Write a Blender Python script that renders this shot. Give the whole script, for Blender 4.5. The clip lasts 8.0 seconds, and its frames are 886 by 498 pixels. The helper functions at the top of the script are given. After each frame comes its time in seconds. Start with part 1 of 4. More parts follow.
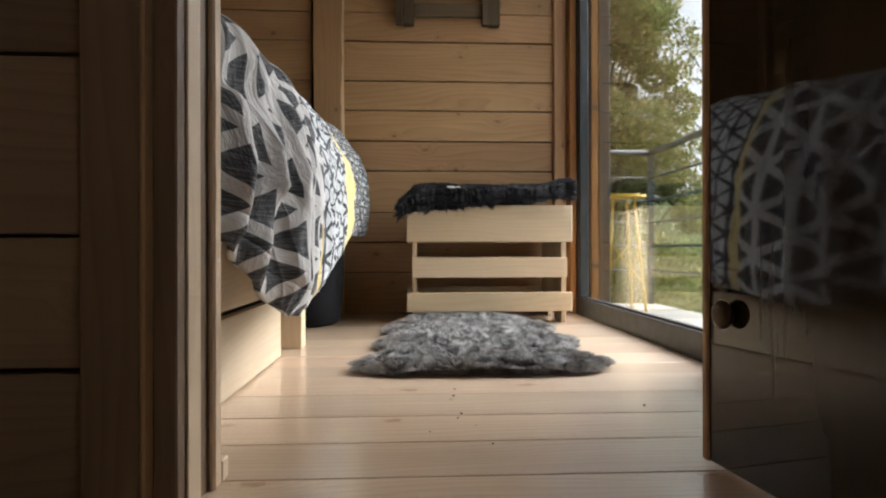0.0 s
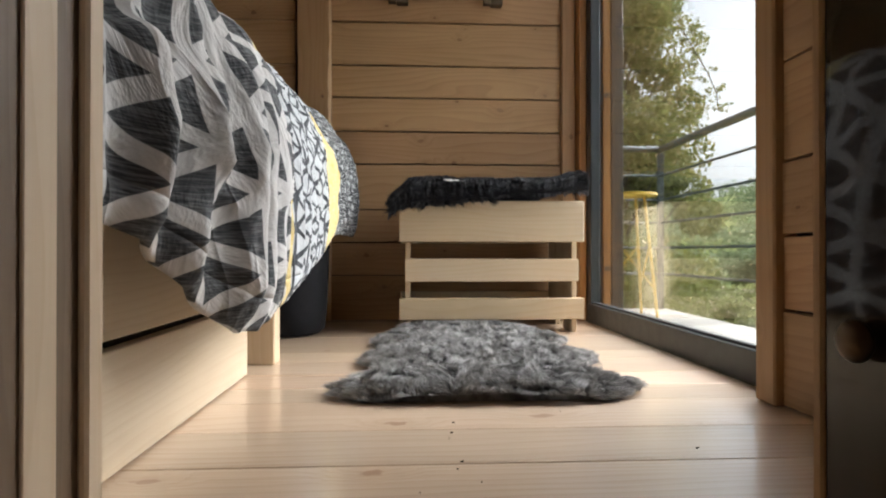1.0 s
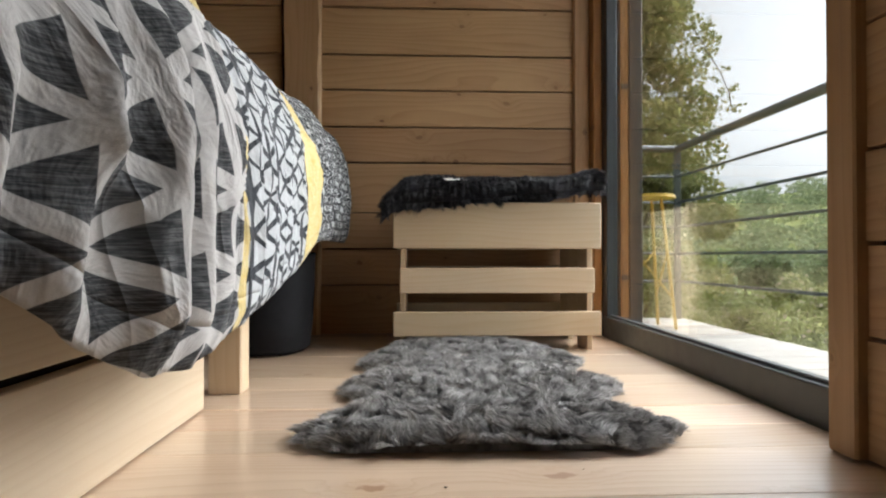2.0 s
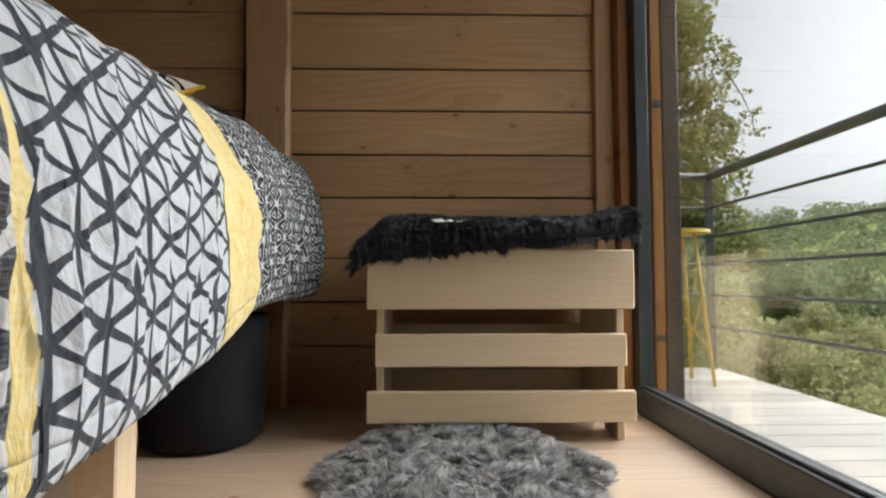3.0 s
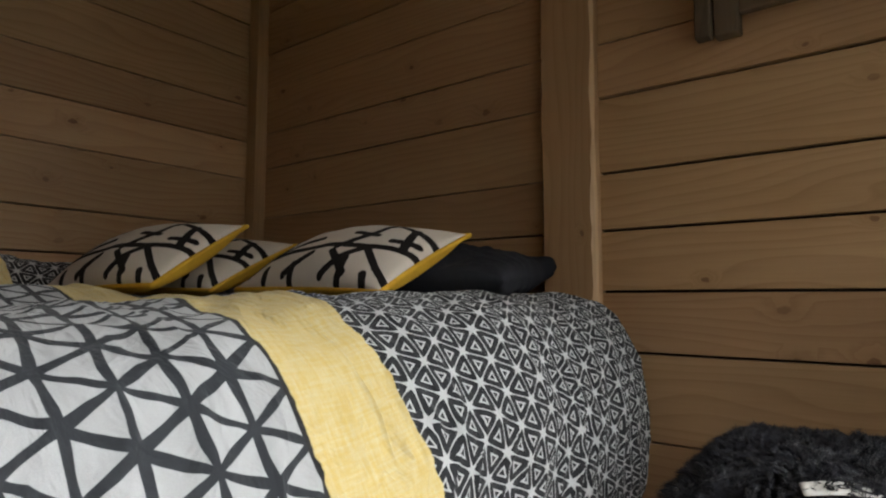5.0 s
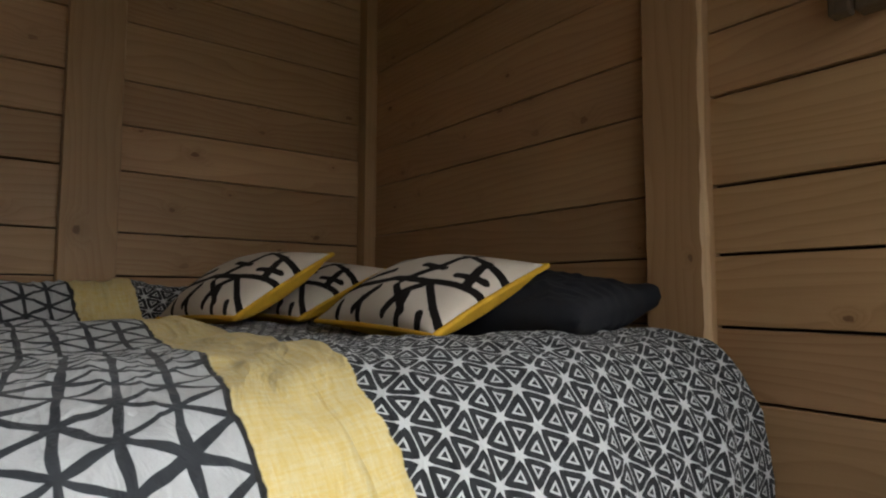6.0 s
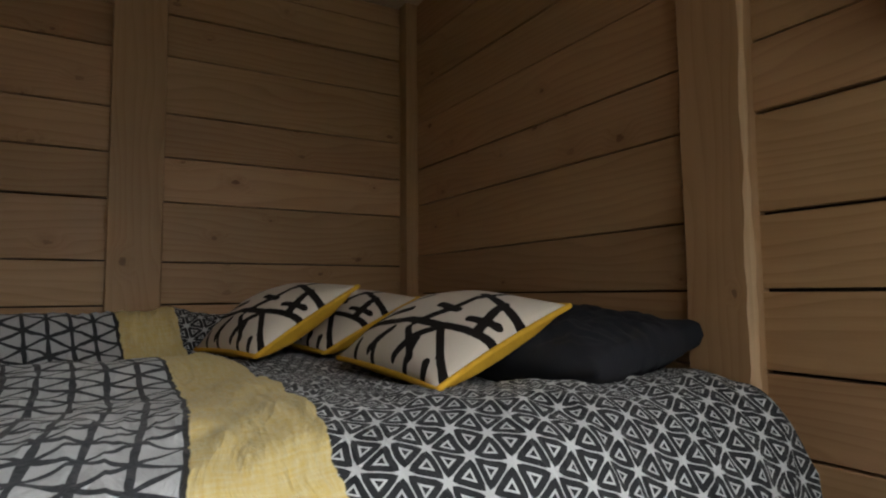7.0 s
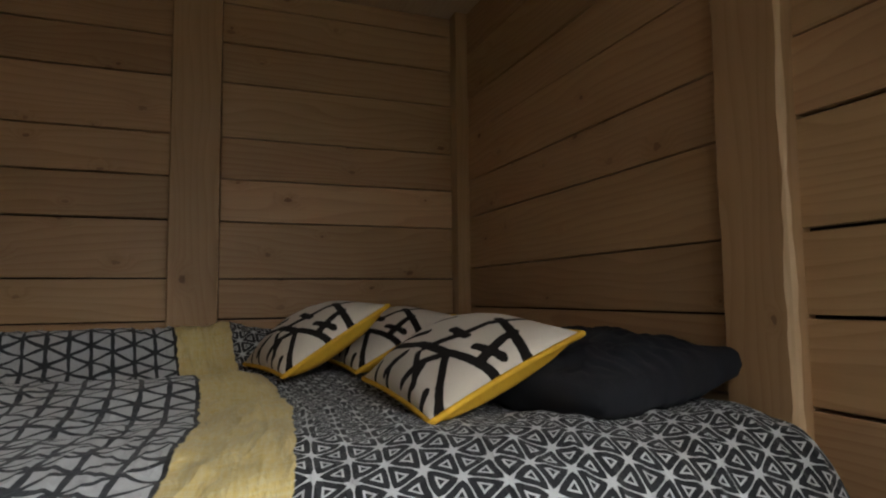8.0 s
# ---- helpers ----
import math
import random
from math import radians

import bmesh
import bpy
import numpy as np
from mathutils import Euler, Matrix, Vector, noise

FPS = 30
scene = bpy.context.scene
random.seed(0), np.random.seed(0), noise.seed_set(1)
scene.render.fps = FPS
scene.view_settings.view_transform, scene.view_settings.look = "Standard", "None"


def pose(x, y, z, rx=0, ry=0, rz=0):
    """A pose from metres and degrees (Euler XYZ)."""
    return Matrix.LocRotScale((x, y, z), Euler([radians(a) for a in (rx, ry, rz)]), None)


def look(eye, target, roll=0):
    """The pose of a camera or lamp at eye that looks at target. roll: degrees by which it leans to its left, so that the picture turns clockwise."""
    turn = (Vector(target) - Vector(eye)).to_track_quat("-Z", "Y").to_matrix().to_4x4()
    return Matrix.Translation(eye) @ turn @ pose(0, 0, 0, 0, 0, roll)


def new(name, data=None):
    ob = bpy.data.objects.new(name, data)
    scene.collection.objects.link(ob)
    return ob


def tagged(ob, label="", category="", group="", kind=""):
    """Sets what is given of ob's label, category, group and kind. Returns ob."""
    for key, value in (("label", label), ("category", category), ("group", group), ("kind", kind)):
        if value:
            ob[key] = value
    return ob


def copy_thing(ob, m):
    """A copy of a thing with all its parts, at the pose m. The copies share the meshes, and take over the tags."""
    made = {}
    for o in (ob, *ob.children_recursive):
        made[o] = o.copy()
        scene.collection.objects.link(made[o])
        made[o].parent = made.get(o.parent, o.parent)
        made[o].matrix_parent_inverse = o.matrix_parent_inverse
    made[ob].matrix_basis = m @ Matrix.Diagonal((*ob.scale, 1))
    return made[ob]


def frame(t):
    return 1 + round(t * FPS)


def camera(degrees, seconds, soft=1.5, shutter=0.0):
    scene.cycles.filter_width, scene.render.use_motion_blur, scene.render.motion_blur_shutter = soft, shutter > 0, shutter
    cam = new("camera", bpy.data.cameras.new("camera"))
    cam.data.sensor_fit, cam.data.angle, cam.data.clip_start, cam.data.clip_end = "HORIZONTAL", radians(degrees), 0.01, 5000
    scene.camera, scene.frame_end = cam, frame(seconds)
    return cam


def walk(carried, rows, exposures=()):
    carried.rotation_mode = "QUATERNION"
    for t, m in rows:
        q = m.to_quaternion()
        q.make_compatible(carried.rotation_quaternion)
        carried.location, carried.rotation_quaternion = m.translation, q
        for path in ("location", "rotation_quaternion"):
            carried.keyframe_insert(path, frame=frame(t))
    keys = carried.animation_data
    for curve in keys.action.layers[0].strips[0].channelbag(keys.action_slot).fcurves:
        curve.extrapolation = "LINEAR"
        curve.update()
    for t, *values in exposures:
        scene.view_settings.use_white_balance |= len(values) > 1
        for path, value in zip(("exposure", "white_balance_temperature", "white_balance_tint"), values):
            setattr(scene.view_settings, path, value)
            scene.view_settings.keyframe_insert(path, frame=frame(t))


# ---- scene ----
cam = camera(72.4, 8.0, soft=2.1)
PATH = [
    (0, (-0.002, 0.022, 0.311), (0.102, 2.019, 0.313), -0.1),
    (0.5, (0.001, 0.156, 0.301), (0.112, 2.153, 0.308), -0.0),
    (1, (0.015, 0.29, 0.303), (0.127, 2.287, 0.314), -0.0),
    (2.5, (0.088, 0.72, 0.346), (0.169, 2.718, 0.398), 0.0),
    (3, (0.139, 0.972, 0.412), (0.186, 2.968, 0.522), -0.1),
    (3.5, (0.179, 1.174, 0.494), (-0.015, 3.156, 0.674), 0.1),
    (4, (0.196, 1.304, 0.616), (-0.35, 3.219, 0.804), 0.3),
    (4.5, (0.225, 1.43, 0.734), (-0.662, 3.214, 0.911), 0.1),
    (5, (0.281, 1.575, 0.825), (-0.938, 3.152, 0.992), 0.1),
    (5.2, (0.301, 1.647, 0.84), (-1.054, 3.109, 1.009), 0.4),
    (6.5, (0.346, 1.827, 0.958), (-1.295, 2.962, 1.102), -0.3),
    (7, (0.357, 1.916, 0.994), (-1.366, 2.92, 1.143), -0.4),
    (7.5, (0.377, 1.993, 1.01), (-1.417, 2.864, 1.165), -0.5),
    (8, (0.4, 2.078, 1.038), (-1.458, 2.801, 1.193), -0.6),
]
walk(cam, [(t, look(eye, target, roll)) for t, eye, target, roll in PATH],
     exposures=[(0, 1.45, 6230, 10), (1, 1.42, 6230, 10), (2.5, 1.10, 6230, 10), (3.5, 0.87, 6420, 10), (4.5, 0.76, 6480, 10), (5.2, 0.69, 6420, 10), (8, 0.68, 6390, 10)])

# ---- world and light ----
world = bpy.data.worlds.new("overcast_sky")
scene.world = world
world.use_nodes = True
wn, wl = world.node_tree.nodes, world.node_tree.links
sky = wn.new("ShaderNodeTexSky")
sky.sky_type, sky.sun_disc = "NISHITA", False
sky.sun_elevation, sky.sun_rotation = radians(44), radians(84)
sky.air_density, sky.dust_density = 1.0, 4.0
soft_sky = wn.new("ShaderNodeHueSaturation")
soft_sky.inputs["Saturation"].default_value = 0.1
wl.new(sky.outputs["Color"], soft_sky.inputs["Color"])
wl.new(soft_sky.outputs["Color"], wn["Background"].inputs["Color"])
wn["Background"].inputs["Strength"].default_value = 0.125

sun = new("sun", bpy.data.lights.new("sun", "SUN"))
sun.data.energy, sun.data.angle, sun.data.color = 2.2, radians(58), (1.0, 0.99, 0.97)
sun.matrix_world = look((5.9, 3.7, 6.0), (0, 1.6, 0))


# ---- node helpers ----
class Nodes:
    """A material under construction."""

    def __init__(self, name):
        self.mat = bpy.data.materials.new(name)
        self.mat.use_nodes = True
        self.tree = self.mat.node_tree
        self.bsdf = self.tree.nodes["Principled BSDF"]

    def node(self, kind):
        return self.tree.nodes.new(kind)

    def link(self, a, b):
        if isinstance(a, (int, float)):
            b.default_value = a
        elif isinstance(a, tuple):
            b.default_value = a if len(a) != 3 or len(b.default_value) == 3 else (*a, 1)
        else:
            self.tree.links.new(a, b)

    def math(self, op, a, b=0.0, c=0.0):
        n = self.node("ShaderNodeMath")
        n.operation = op
        for s, v in zip(n.inputs, (a, b, c)):
            self.link(v, s)
        return n.outputs[0]

    def vmath(self, op, a, b=(0, 0, 0)):
        n = self.node("ShaderNodeVectorMath")
        n.operation = op
        self.link(a, n.inputs[0])
        self.link(b, n.inputs[1])
        return n.outputs[0]

    def mix(self, f, a, b, blend="MIX"):
        n = self.node("ShaderNodeMix")
        n.data_type, n.blend_type = "RGBA", blend
        self.link(f, n.inputs[0])
        self.link(a, n.inputs[6])
        self.link(b, n.inputs[7])
        return n.outputs[2]

    def coords(self, which="Object"):
        return self.node("ShaderNodeTexCoord").outputs[which]

    def rnd(self):
        return self.node("ShaderNodeObjectInfo").outputs["Random"]

    def island(self):
        return self.node("ShaderNodeNewGeometry").outputs["Random Per Island"]

    def noise(self, vec, scale, detail=3.0, rough=0.55, dist=0.0, out="Fac"):
        n = self.node("ShaderNodeTexNoise")
        self.link(vec, n.inputs["Vector"])
        for k, v in (("Scale", scale), ("Detail", detail), ("Roughness", rough), ("Distortion", dist)):
            n.inputs[k].default_value = v
        return n.outputs[out]

    def range(self, v, a, b, c=0.0, d=1.0, smooth=False):
        n = self.node("ShaderNodeMapRange")
        n.interpolation_type = "SMOOTHSTEP" if smooth else "LINEAR"
        for s, x in zip(n.inputs, (v, a, b, c, d)):
            self.link(x, s)
        return n.outputs[0]

    def bump(self, h, strength=0.3, dist=0.002, normal=None):
        n = self.node("ShaderNodeBump")
        n.inputs["Strength"].default_value, n.inputs["Distance"].default_value = strength, dist
        self.link(h, n.inputs["Height"])
        if normal is not None:
            self.link(normal, n.inputs["Normal"])
        self.tree.links.new(n.outputs[0], self.bsdf.inputs["Normal"])
        return n.outputs[0]

    def done(self, colour=None, rough=None, metal=0.0, spec=0.5):
        if colour is not None:
            self.link(colour, self.bsdf.inputs["Base Color"])
        if rough is not None:
            self.link(rough, self.bsdf.inputs["Roughness"])
        self.bsdf.inputs["Metallic"].default_value = metal
        self.bsdf.inputs["Specular IOR Level"].default_value = spec
        return self.mat


def wood(name, light, dark, knot=(0.10, 0.045, 0.02), rough=0.5, knots=0.5, spread=0.25, spec=0.4, thin=(6.0, 0.5, 9.0), ring_scale=48.0):
    """Softwood with the grain along the object's own x."""
    m = Nodes(name)
    shift = m.node("ShaderNodeCombineXYZ")
    r = m.rnd()
    for k, f in enumerate((37.0, 11.0, 23.0)):
        m.link(m.math("MULTIPLY", r, f), shift.inputs[k])
    p = m.vmath("ADD", m.coords(), shift.outputs[0])
    # knots, a few to the metre
    sx = m.node("ShaderNodeSeparateXYZ")
    m.link(p, sx.inputs[0])
    kp = m.node("ShaderNodeCombineXYZ")
    m.link(m.math("MULTIPLY", sx.outputs[0], thin[0]), kp.inputs[0])
    face = 2 if thin[1] < 1 else 1
    m.link(m.math("MULTIPLY", sx.outputs[face], thin[face]), kp.inputs[1])
    vor = m.node("ShaderNodeTexVoronoi")
    vor.voronoi_dimensions = "2D"
    m.link(kp.outputs[0], vor.inputs["Vector"])
    vor.inputs["Scale"].default_value = 1.0
    near = vor.outputs["Distance"]
    near = m.math("ADD", near, m.range(m.noise(m.vmath("MULTIPLY", p, (60, 60, 60)), 1.0, 1), 0.3, 0.7, -0.025, 0.025))
    sep = m.node("ShaderNodeSeparateColor")
    m.link(vor.outputs["Color"], sep.inputs[0])
    keep = m.math("LESS_THAN", sep.outputs[0], knots)
    near = m.math("DIVIDE", near, m.range(sep.outputs[1], 0, 1, 0.45, 1.25))
    keep = m.math("MULTIPLY", keep, m.range(sep.outputs[2], 0, 1, 0.4, 1.0))
    core = m.math("MULTIPLY", keep, m.range(near, 0.045, 0.085, 1.0, 0.0, True))
    halo = m.math("MULTIPLY", keep, m.range(near, 0.05, 0.38, 1.0, 0.0, True))
    # growth rings bent round the knots
    warp = m.noise(m.vmath("MULTIPLY", p, (0.9, 5.0, 5.0)), 1.0, 2.0, 0.5)
    across = m.math("ADD", sx.outputs[1], m.math("MULTIPLY", sx.outputs[2], 0.9))
    t = m.math("ADD", m.math("MULTIPLY", across, ring_scale), m.math("ADD", m.math("MULTIPLY", warp, 10.0), m.math("MULTIPLY", halo, 2.4)))
    ring = m.math("FRACT", t)
    ring = m.math("POWER", ring, 2.5)
    ring = m.math("MULTIPLY", ring, m.range(ring, 0.85, 1.0, 1.0, 0.2))
    fine = m.noise(m.vmath("MULTIPLY", p, (6.0, 170.0, 170.0)), 1.0, 2.0, 0.6)
    broad = m.noise(m.vmath("MULTIPLY", p, (0.8, 4.0, 4.0)), 1.0, 3.0, 0.6)
    f = m.math("ADD", m.math("MULTIPLY", ring, 0.36), m.math("MULTIPLY", fine, 0.36))
    f = m.math("ADD", f, m.range(broad, 0.3, 0.75, -0.14, 0.46))
    col = m.mix(f, (*light, 1), (*dark, 1))
    col = m.mix(m.math("MULTIPLY", halo, 0.35), col, (*dark, 1))
    col = m.mix(m.math("MULTIPLY", core, 0.75), col, (*knot, 1))
    hsv = m.node("ShaderNodeHueSaturation")
    m.link(m.range(r, 0, 1, 1 - spread, 1 + spread * 0.7), hsv.inputs["Value"])
    m.link(m.range(m.math("FRACT", m.math("MULTIPLY", r, 7.3)), 0, 1, 0.497, 0.5035), hsv.inputs["Hue"])
    m.link(col, hsv.inputs["Color"])
    m.bump(m.math("ADD", m.math("MULTIPLY", fine, 0.5), m.math("MULTIPLY", ring, 0.2)), 0.35, 0.0012)
    return m.done(hsv.outputs[0], m.range(fine, 0.2, 0.8, rough - 0.08, rough + 0.1), 0, spec)


def plain(name, colour, rough=0.5, metal=0.0, vary=0.15, scale=30.0, bump=0.15, spec=0.5):
    m = Nodes(name)
    p = m.coords()
    a, b = m.noise(p, scale, 4, 0.6), m.noise(p, scale * 0.12, 3, 0.6)
    v = m.math("ADD", m.range(a, 0.3, 0.7, -vary / 2, vary / 2), m.range(b, 0.3, 0.7, 1 - vary, 1 + vary))
    hsv = m.node("ShaderNodeHueSaturation")
    m.link(v, hsv.inputs["Value"])
    hsv.inputs["Color"].default_value = (*colour, 1)
    if bump:
        m.bump(a, bump, 0.001)
    return m.done(hsv.outputs[0], m.range(b, 0.3, 0.7, rough - 0.06, rough + 0.08), metal, spec)


PINE = wood("pine_wall", (0.52, 0.326, 0.17), (0.315, 0.167, 0.072), knot=(0.13, 0.05, 0.02), knots=0.26, spread=0.13)
POST = wood("pine_post", (0.47, 0.295, 0.15), (0.33, 0.185, 0.08), knots=0.07, spread=0.08)
FLOOR = wood("pine_floor", (0.70, 0.545, 0.405), (0.50, 0.335, 0.205), knot=(0.30, 0.14, 0.06), rough=0.42, knots=0.3, spread=0.13, spec=0.85, thin=(3.4, 6.5, 0.4))
PALE = wood("pale_pine", (0.66, 0.53, 0.37), (0.56, 0.41, 0.25), knot=(0.3, 0.17, 0.07), knots=0.06, spread=0.06)
BOXWOOD = wood("bed_panel_pine", (0.66, 0.55, 0.40), (0.56, 0.43, 0.28), knots=0.03, spread=0.05)
SAPWOOD = wood("pine_sapwood", (0.62, 0.44, 0.26), (0.50, 0.32, 0.16), knots=0.04, spread=0.05)
OLDWOOD = wood("weathered_wood", (0.17, 0.12, 0.07), (0.085, 0.055, 0.03), knots=0.1, rough=0.7)
ORANGE = wood("oiled_larch", (0.50, 0.24, 0.075), (0.36, 0.15, 0.04), knots=0.1)
FLOOR.node_tree.nodes["Principled BSDF"].inputs["Coat Weight"].default_value = 1.0
FLOOR.node_tree.nodes["Principled BSDF"].inputs["Coat Roughness"].default_value = 0.17
DECK = wood("grey_deck", (0.62, 0.58, 0.53), (0.48, 0.44, 0.39), knots=0.1, rough=0.7)
GAP = plain("dark_gap", (0.02, 0.014, 0.009), 0.9)
CEILING = wood("ceiling_pine", (0.66, 0.50, 0.34), (0.52, 0.36, 0.22), knots=0.15, spread=0.05)
# the same pine darkened: the hall's shade is put into its colour
HALL_SHADED = wood("hall_pine_shaded", (0.23, 0.155, 0.09), (0.15, 0.09, 0.048), knots=0.25)
FRAME = plain("anthracite_aluminium", (0.033, 0.039, 0.043), 0.36, 0.0, 0.04, 200, 0.0)
STEEL = plain("grey_painted_steel", (0.07, 0.085, 0.095), 0.45, 0.2, 0.1, 80, 0.05)
YELLOW_PAINT = plain("yellow_painted_metal", (0.72, 0.47, 0.06), 0.4, 0.0, 0.06, 60, 0.05)
BRASS = plain("aged_brass", (0.075, 0.05, 0.03), 0.36, 1.0, 0.15, 60, 0.1)
BLACK_CLOTH = plain("black_felt", (0.012, 0.012, 0.014), 0.9, 0, 0.2, 300, 0.4, 0.2)
CHARCOAL = plain("charcoal_cotton", (0.021, 0.022, 0.028), 0.85, 0, 0.15, 250, 0.3, 0.25)
MATTRESS = plain("mattress_ticking", (0.6, 0.58, 0.54), 0.9, 0, 0.08, 200, 0.2, 0.2)


def glass_mat(name, tint, rough=0.0):
    m = Nodes(name)
    m.bsdf.inputs["Transmission Weight"].default_value = 1.0
    m.bsdf.inputs["IOR"].default_value = 1.45
    return m.done((*tint, 1), rough)


GLASS = glass_mat("window_glass", (0.92, 0.935, 0.93))


def door_pane_mat():
    m = Nodes("dark_glazing")
    p = m.coords()
    smear = m.noise(m.vmath("MULTIPLY", p, (14.0, 14.0, 1.0)), 1.0, 3, 0.6)
    m.bsdf.inputs["IOR"].default_value = 1.42
    return m.done(m.mix(smear, (0.012, 0.008, 0.005, 1), (0.035, 0.024, 0.014, 1)), m.range(smear, 0.3, 0.7, 0.015, 0.05))


PANE_DARK = door_pane_mat()


# ---- mesh helpers ----
def box(bm, x0, x1, y0, y1, z0, z1, bevel=0.0, segs=1):
    """A box in a bmesh, with worn edges."""
    made = bmesh.ops.create_cube(bm, size=1.0)["verts"]
    for v in made:
        v.co = Vector(((x0 + x1) / 2 + v.co.x * (x1 - x0), (y0 + y1) / 2 + v.co.y * (y1 - y0), (z0 + z1) / 2 + v.co.z * (z1 - z0)))
    if bevel:
        edges = list({e for v in made for e in v.link_edges})
        bmesh.ops.bevel(bm, geom=edges, offset=bevel, segments=segs, affect="EDGES", profile=0.6)
    return bm


def boxed(*args, **kw):
    return box(bmesh.new(), *args, **kw)


def tube(bm, a, b, r, sides=12, r2=None):
    a, b = Vector(a), Vector(b)
    d = b - a
    m = Matrix.Translation((a + b) / 2) @ d.to_track_quat("Z", "Y").to_matrix().to_4x4()
    bmesh.ops.create_cone(bm, cap_ends=True, segments=sides, radius1=r, radius2=r if r2 is None else r2, depth=d.length, matrix=m)
    return bm


def linked(name, bm, material, smooth=False):
    me = bpy.data.meshes.new(name)
    bm.to_mesh(me)
    bm.free()
    if smooth:
        me.polygons.foreach_set("use_smooth", [True] * len(me.polygons))
    for mt in material if isinstance(material, (list, tuple)) else [material]:
        me.materials.append(mt)
    return new(name, me)


def part(name, bm, material, parent, label="", smooth=False, m=None):
    ob = linked(name, bm, material, smooth)
    ob.parent = parent
    if m is not None:
        ob.matrix_basis = m
    return tagged(ob, label)


def thing(name, label, category, group="", m=None):
    ob = new(name)
    ob.empty_display_size = 0.1
    if m is not None:
        ob.matrix_basis = m
    return tagged(ob, label, category, group)


def bar(name, parent, material, lo, hi, bevel=0.002, axis="x", label=""):
    """A board or post between two corners, whose own x runs along its grain."""
    c = [(a + b) / 2 for a, b in zip(lo, hi)]
    s = [(b - a) / 2 for a, b in zip(lo, hi)]
    if axis == "x":
        h, rot = (s[0], s[1], s[2]), Matrix.Identity(4)
    elif axis == "y":
        h, rot = (s[1], s[0], s[2]), pose(0, 0, 0, 0, 0, 90)
    elif axis == "z":
        h, rot = (s[2], s[1], s[0]), pose(0, 0, 0, 0, -90, 0)
    else:
        # upright, with its broad face to the x axis
        h, rot = (s[2], s[0], s[1]), Matrix(((0, 1, 0, 0), (0, 0, 1, 0), (1, 0, 0, 0), (0, 0, 0, 1)))
    bm = boxed(-h[0], h[0], -h[1], h[1], -h[2], h[2], bevel=bevel)
    return part(name, bm, material, parent, label, m=Matrix.Translation(c) @ rot)


def setting(name, bm, material, label, category):
    return tagged(linked(name, bm, material), label, category, kind="structure")


def mesh_of(name, verts, faces, material, smooth=True):
    me = bpy.data.meshes.new(name)
    me.from_pydata(verts, [], faces)
    if smooth:
        me.polygons.foreach_set("use_smooth", [True] * len(me.polygons))
    for mt in material if isinstance(material, (list, tuple)) else [material]:
        me.materials.append(mt)
    return new(name, me)


# ---- the room ----
BACK, WEST, EAST, TOP = 3.015, -1.784, 0.745, 2.15
ZN = [0.0, 0.198, 0.346, 0.494, 0.697, 0.845, 0.996, 1.142, 1.337, 1.480, 1.663, 1.803, 1.98, TOP]
ZW = [0.0, 0.19, 0.335, 0.48, 0.675, 0.82, 0.965, 1.104, 1.299, 1.448, 1.592, 1.787, 1.929, 2.071, TOP]

floor = setting("floor", boxed(-1.95, 0.80, -1.3, 3.12, -0.10, -0.024), GAP, "boards laid over dark joists", "floor")
ceiling = setting("ceiling", boxed(-1.95, 1.0, -1.3, 3.15, TOP + 0.004, TOP + 0.12), CEILING, "pine board ceiling", "ceiling")
wall_north = setting("wall_north", boxed(-1.95, 0.915, BACK + 0.026, BACK + 0.13, -0.3, TOP), GAP, "wall of wide horizontal pine boards with dark joints", "wall")
wall_west = setting("wall_west", boxed(-1.95, WEST - 0.026, -1.3, BACK + 0.02, -0.05, TOP), GAP, "wall of horizontal pine boards beside the bed", "wall")
wall_south = setting("wall_south", boxed(WEST - 0.02, -0.2915, 0.738, 0.825, -0.02, TOP), GAP, "boarded partition wall beside the doorway", "wall")
wall_south_b = setting("wall_south_east", boxed(0.49, 0.80, 0.738, 0.825, -0.02, TOP), GAP, "boarded partition wall on the window side", "wall")
lintel = setting("door_lintel", boxed(-0.2910, 0.4895, 0.74, 0.825, 2.021, TOP), HALL_SHADED, "pine lintel over the doorway", "wall")
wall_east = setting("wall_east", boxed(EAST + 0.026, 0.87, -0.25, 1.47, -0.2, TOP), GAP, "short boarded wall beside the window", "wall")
wall_hall = setting("wall_hall_end", boxed(-1.95, 0.87, -1.42, -1.3, -0.1, TOP), HALL_SHADED, "unseen end wall closing the hall, shade in its colour", "wall")
# out of view; the gap above is added to brighten the hall
wall_hall_east = setting("wall_hall_east", box(boxed(EAST + 0.03, 0.87, -1.3, -0.2505, -0.2, 0.9), EAST + 0.03, 0.87, -1.3, -1.15, 0.9005, TOP), HALL_SHADED, "unseen hall wall with an opening added to let light in", "wall")
wall_top = setting("window_header", boxed(EAST + 0.01, 0.90, 1.47, BACK + 0.02, 2.0, TOP), POST, "pine header over the window", "wall")

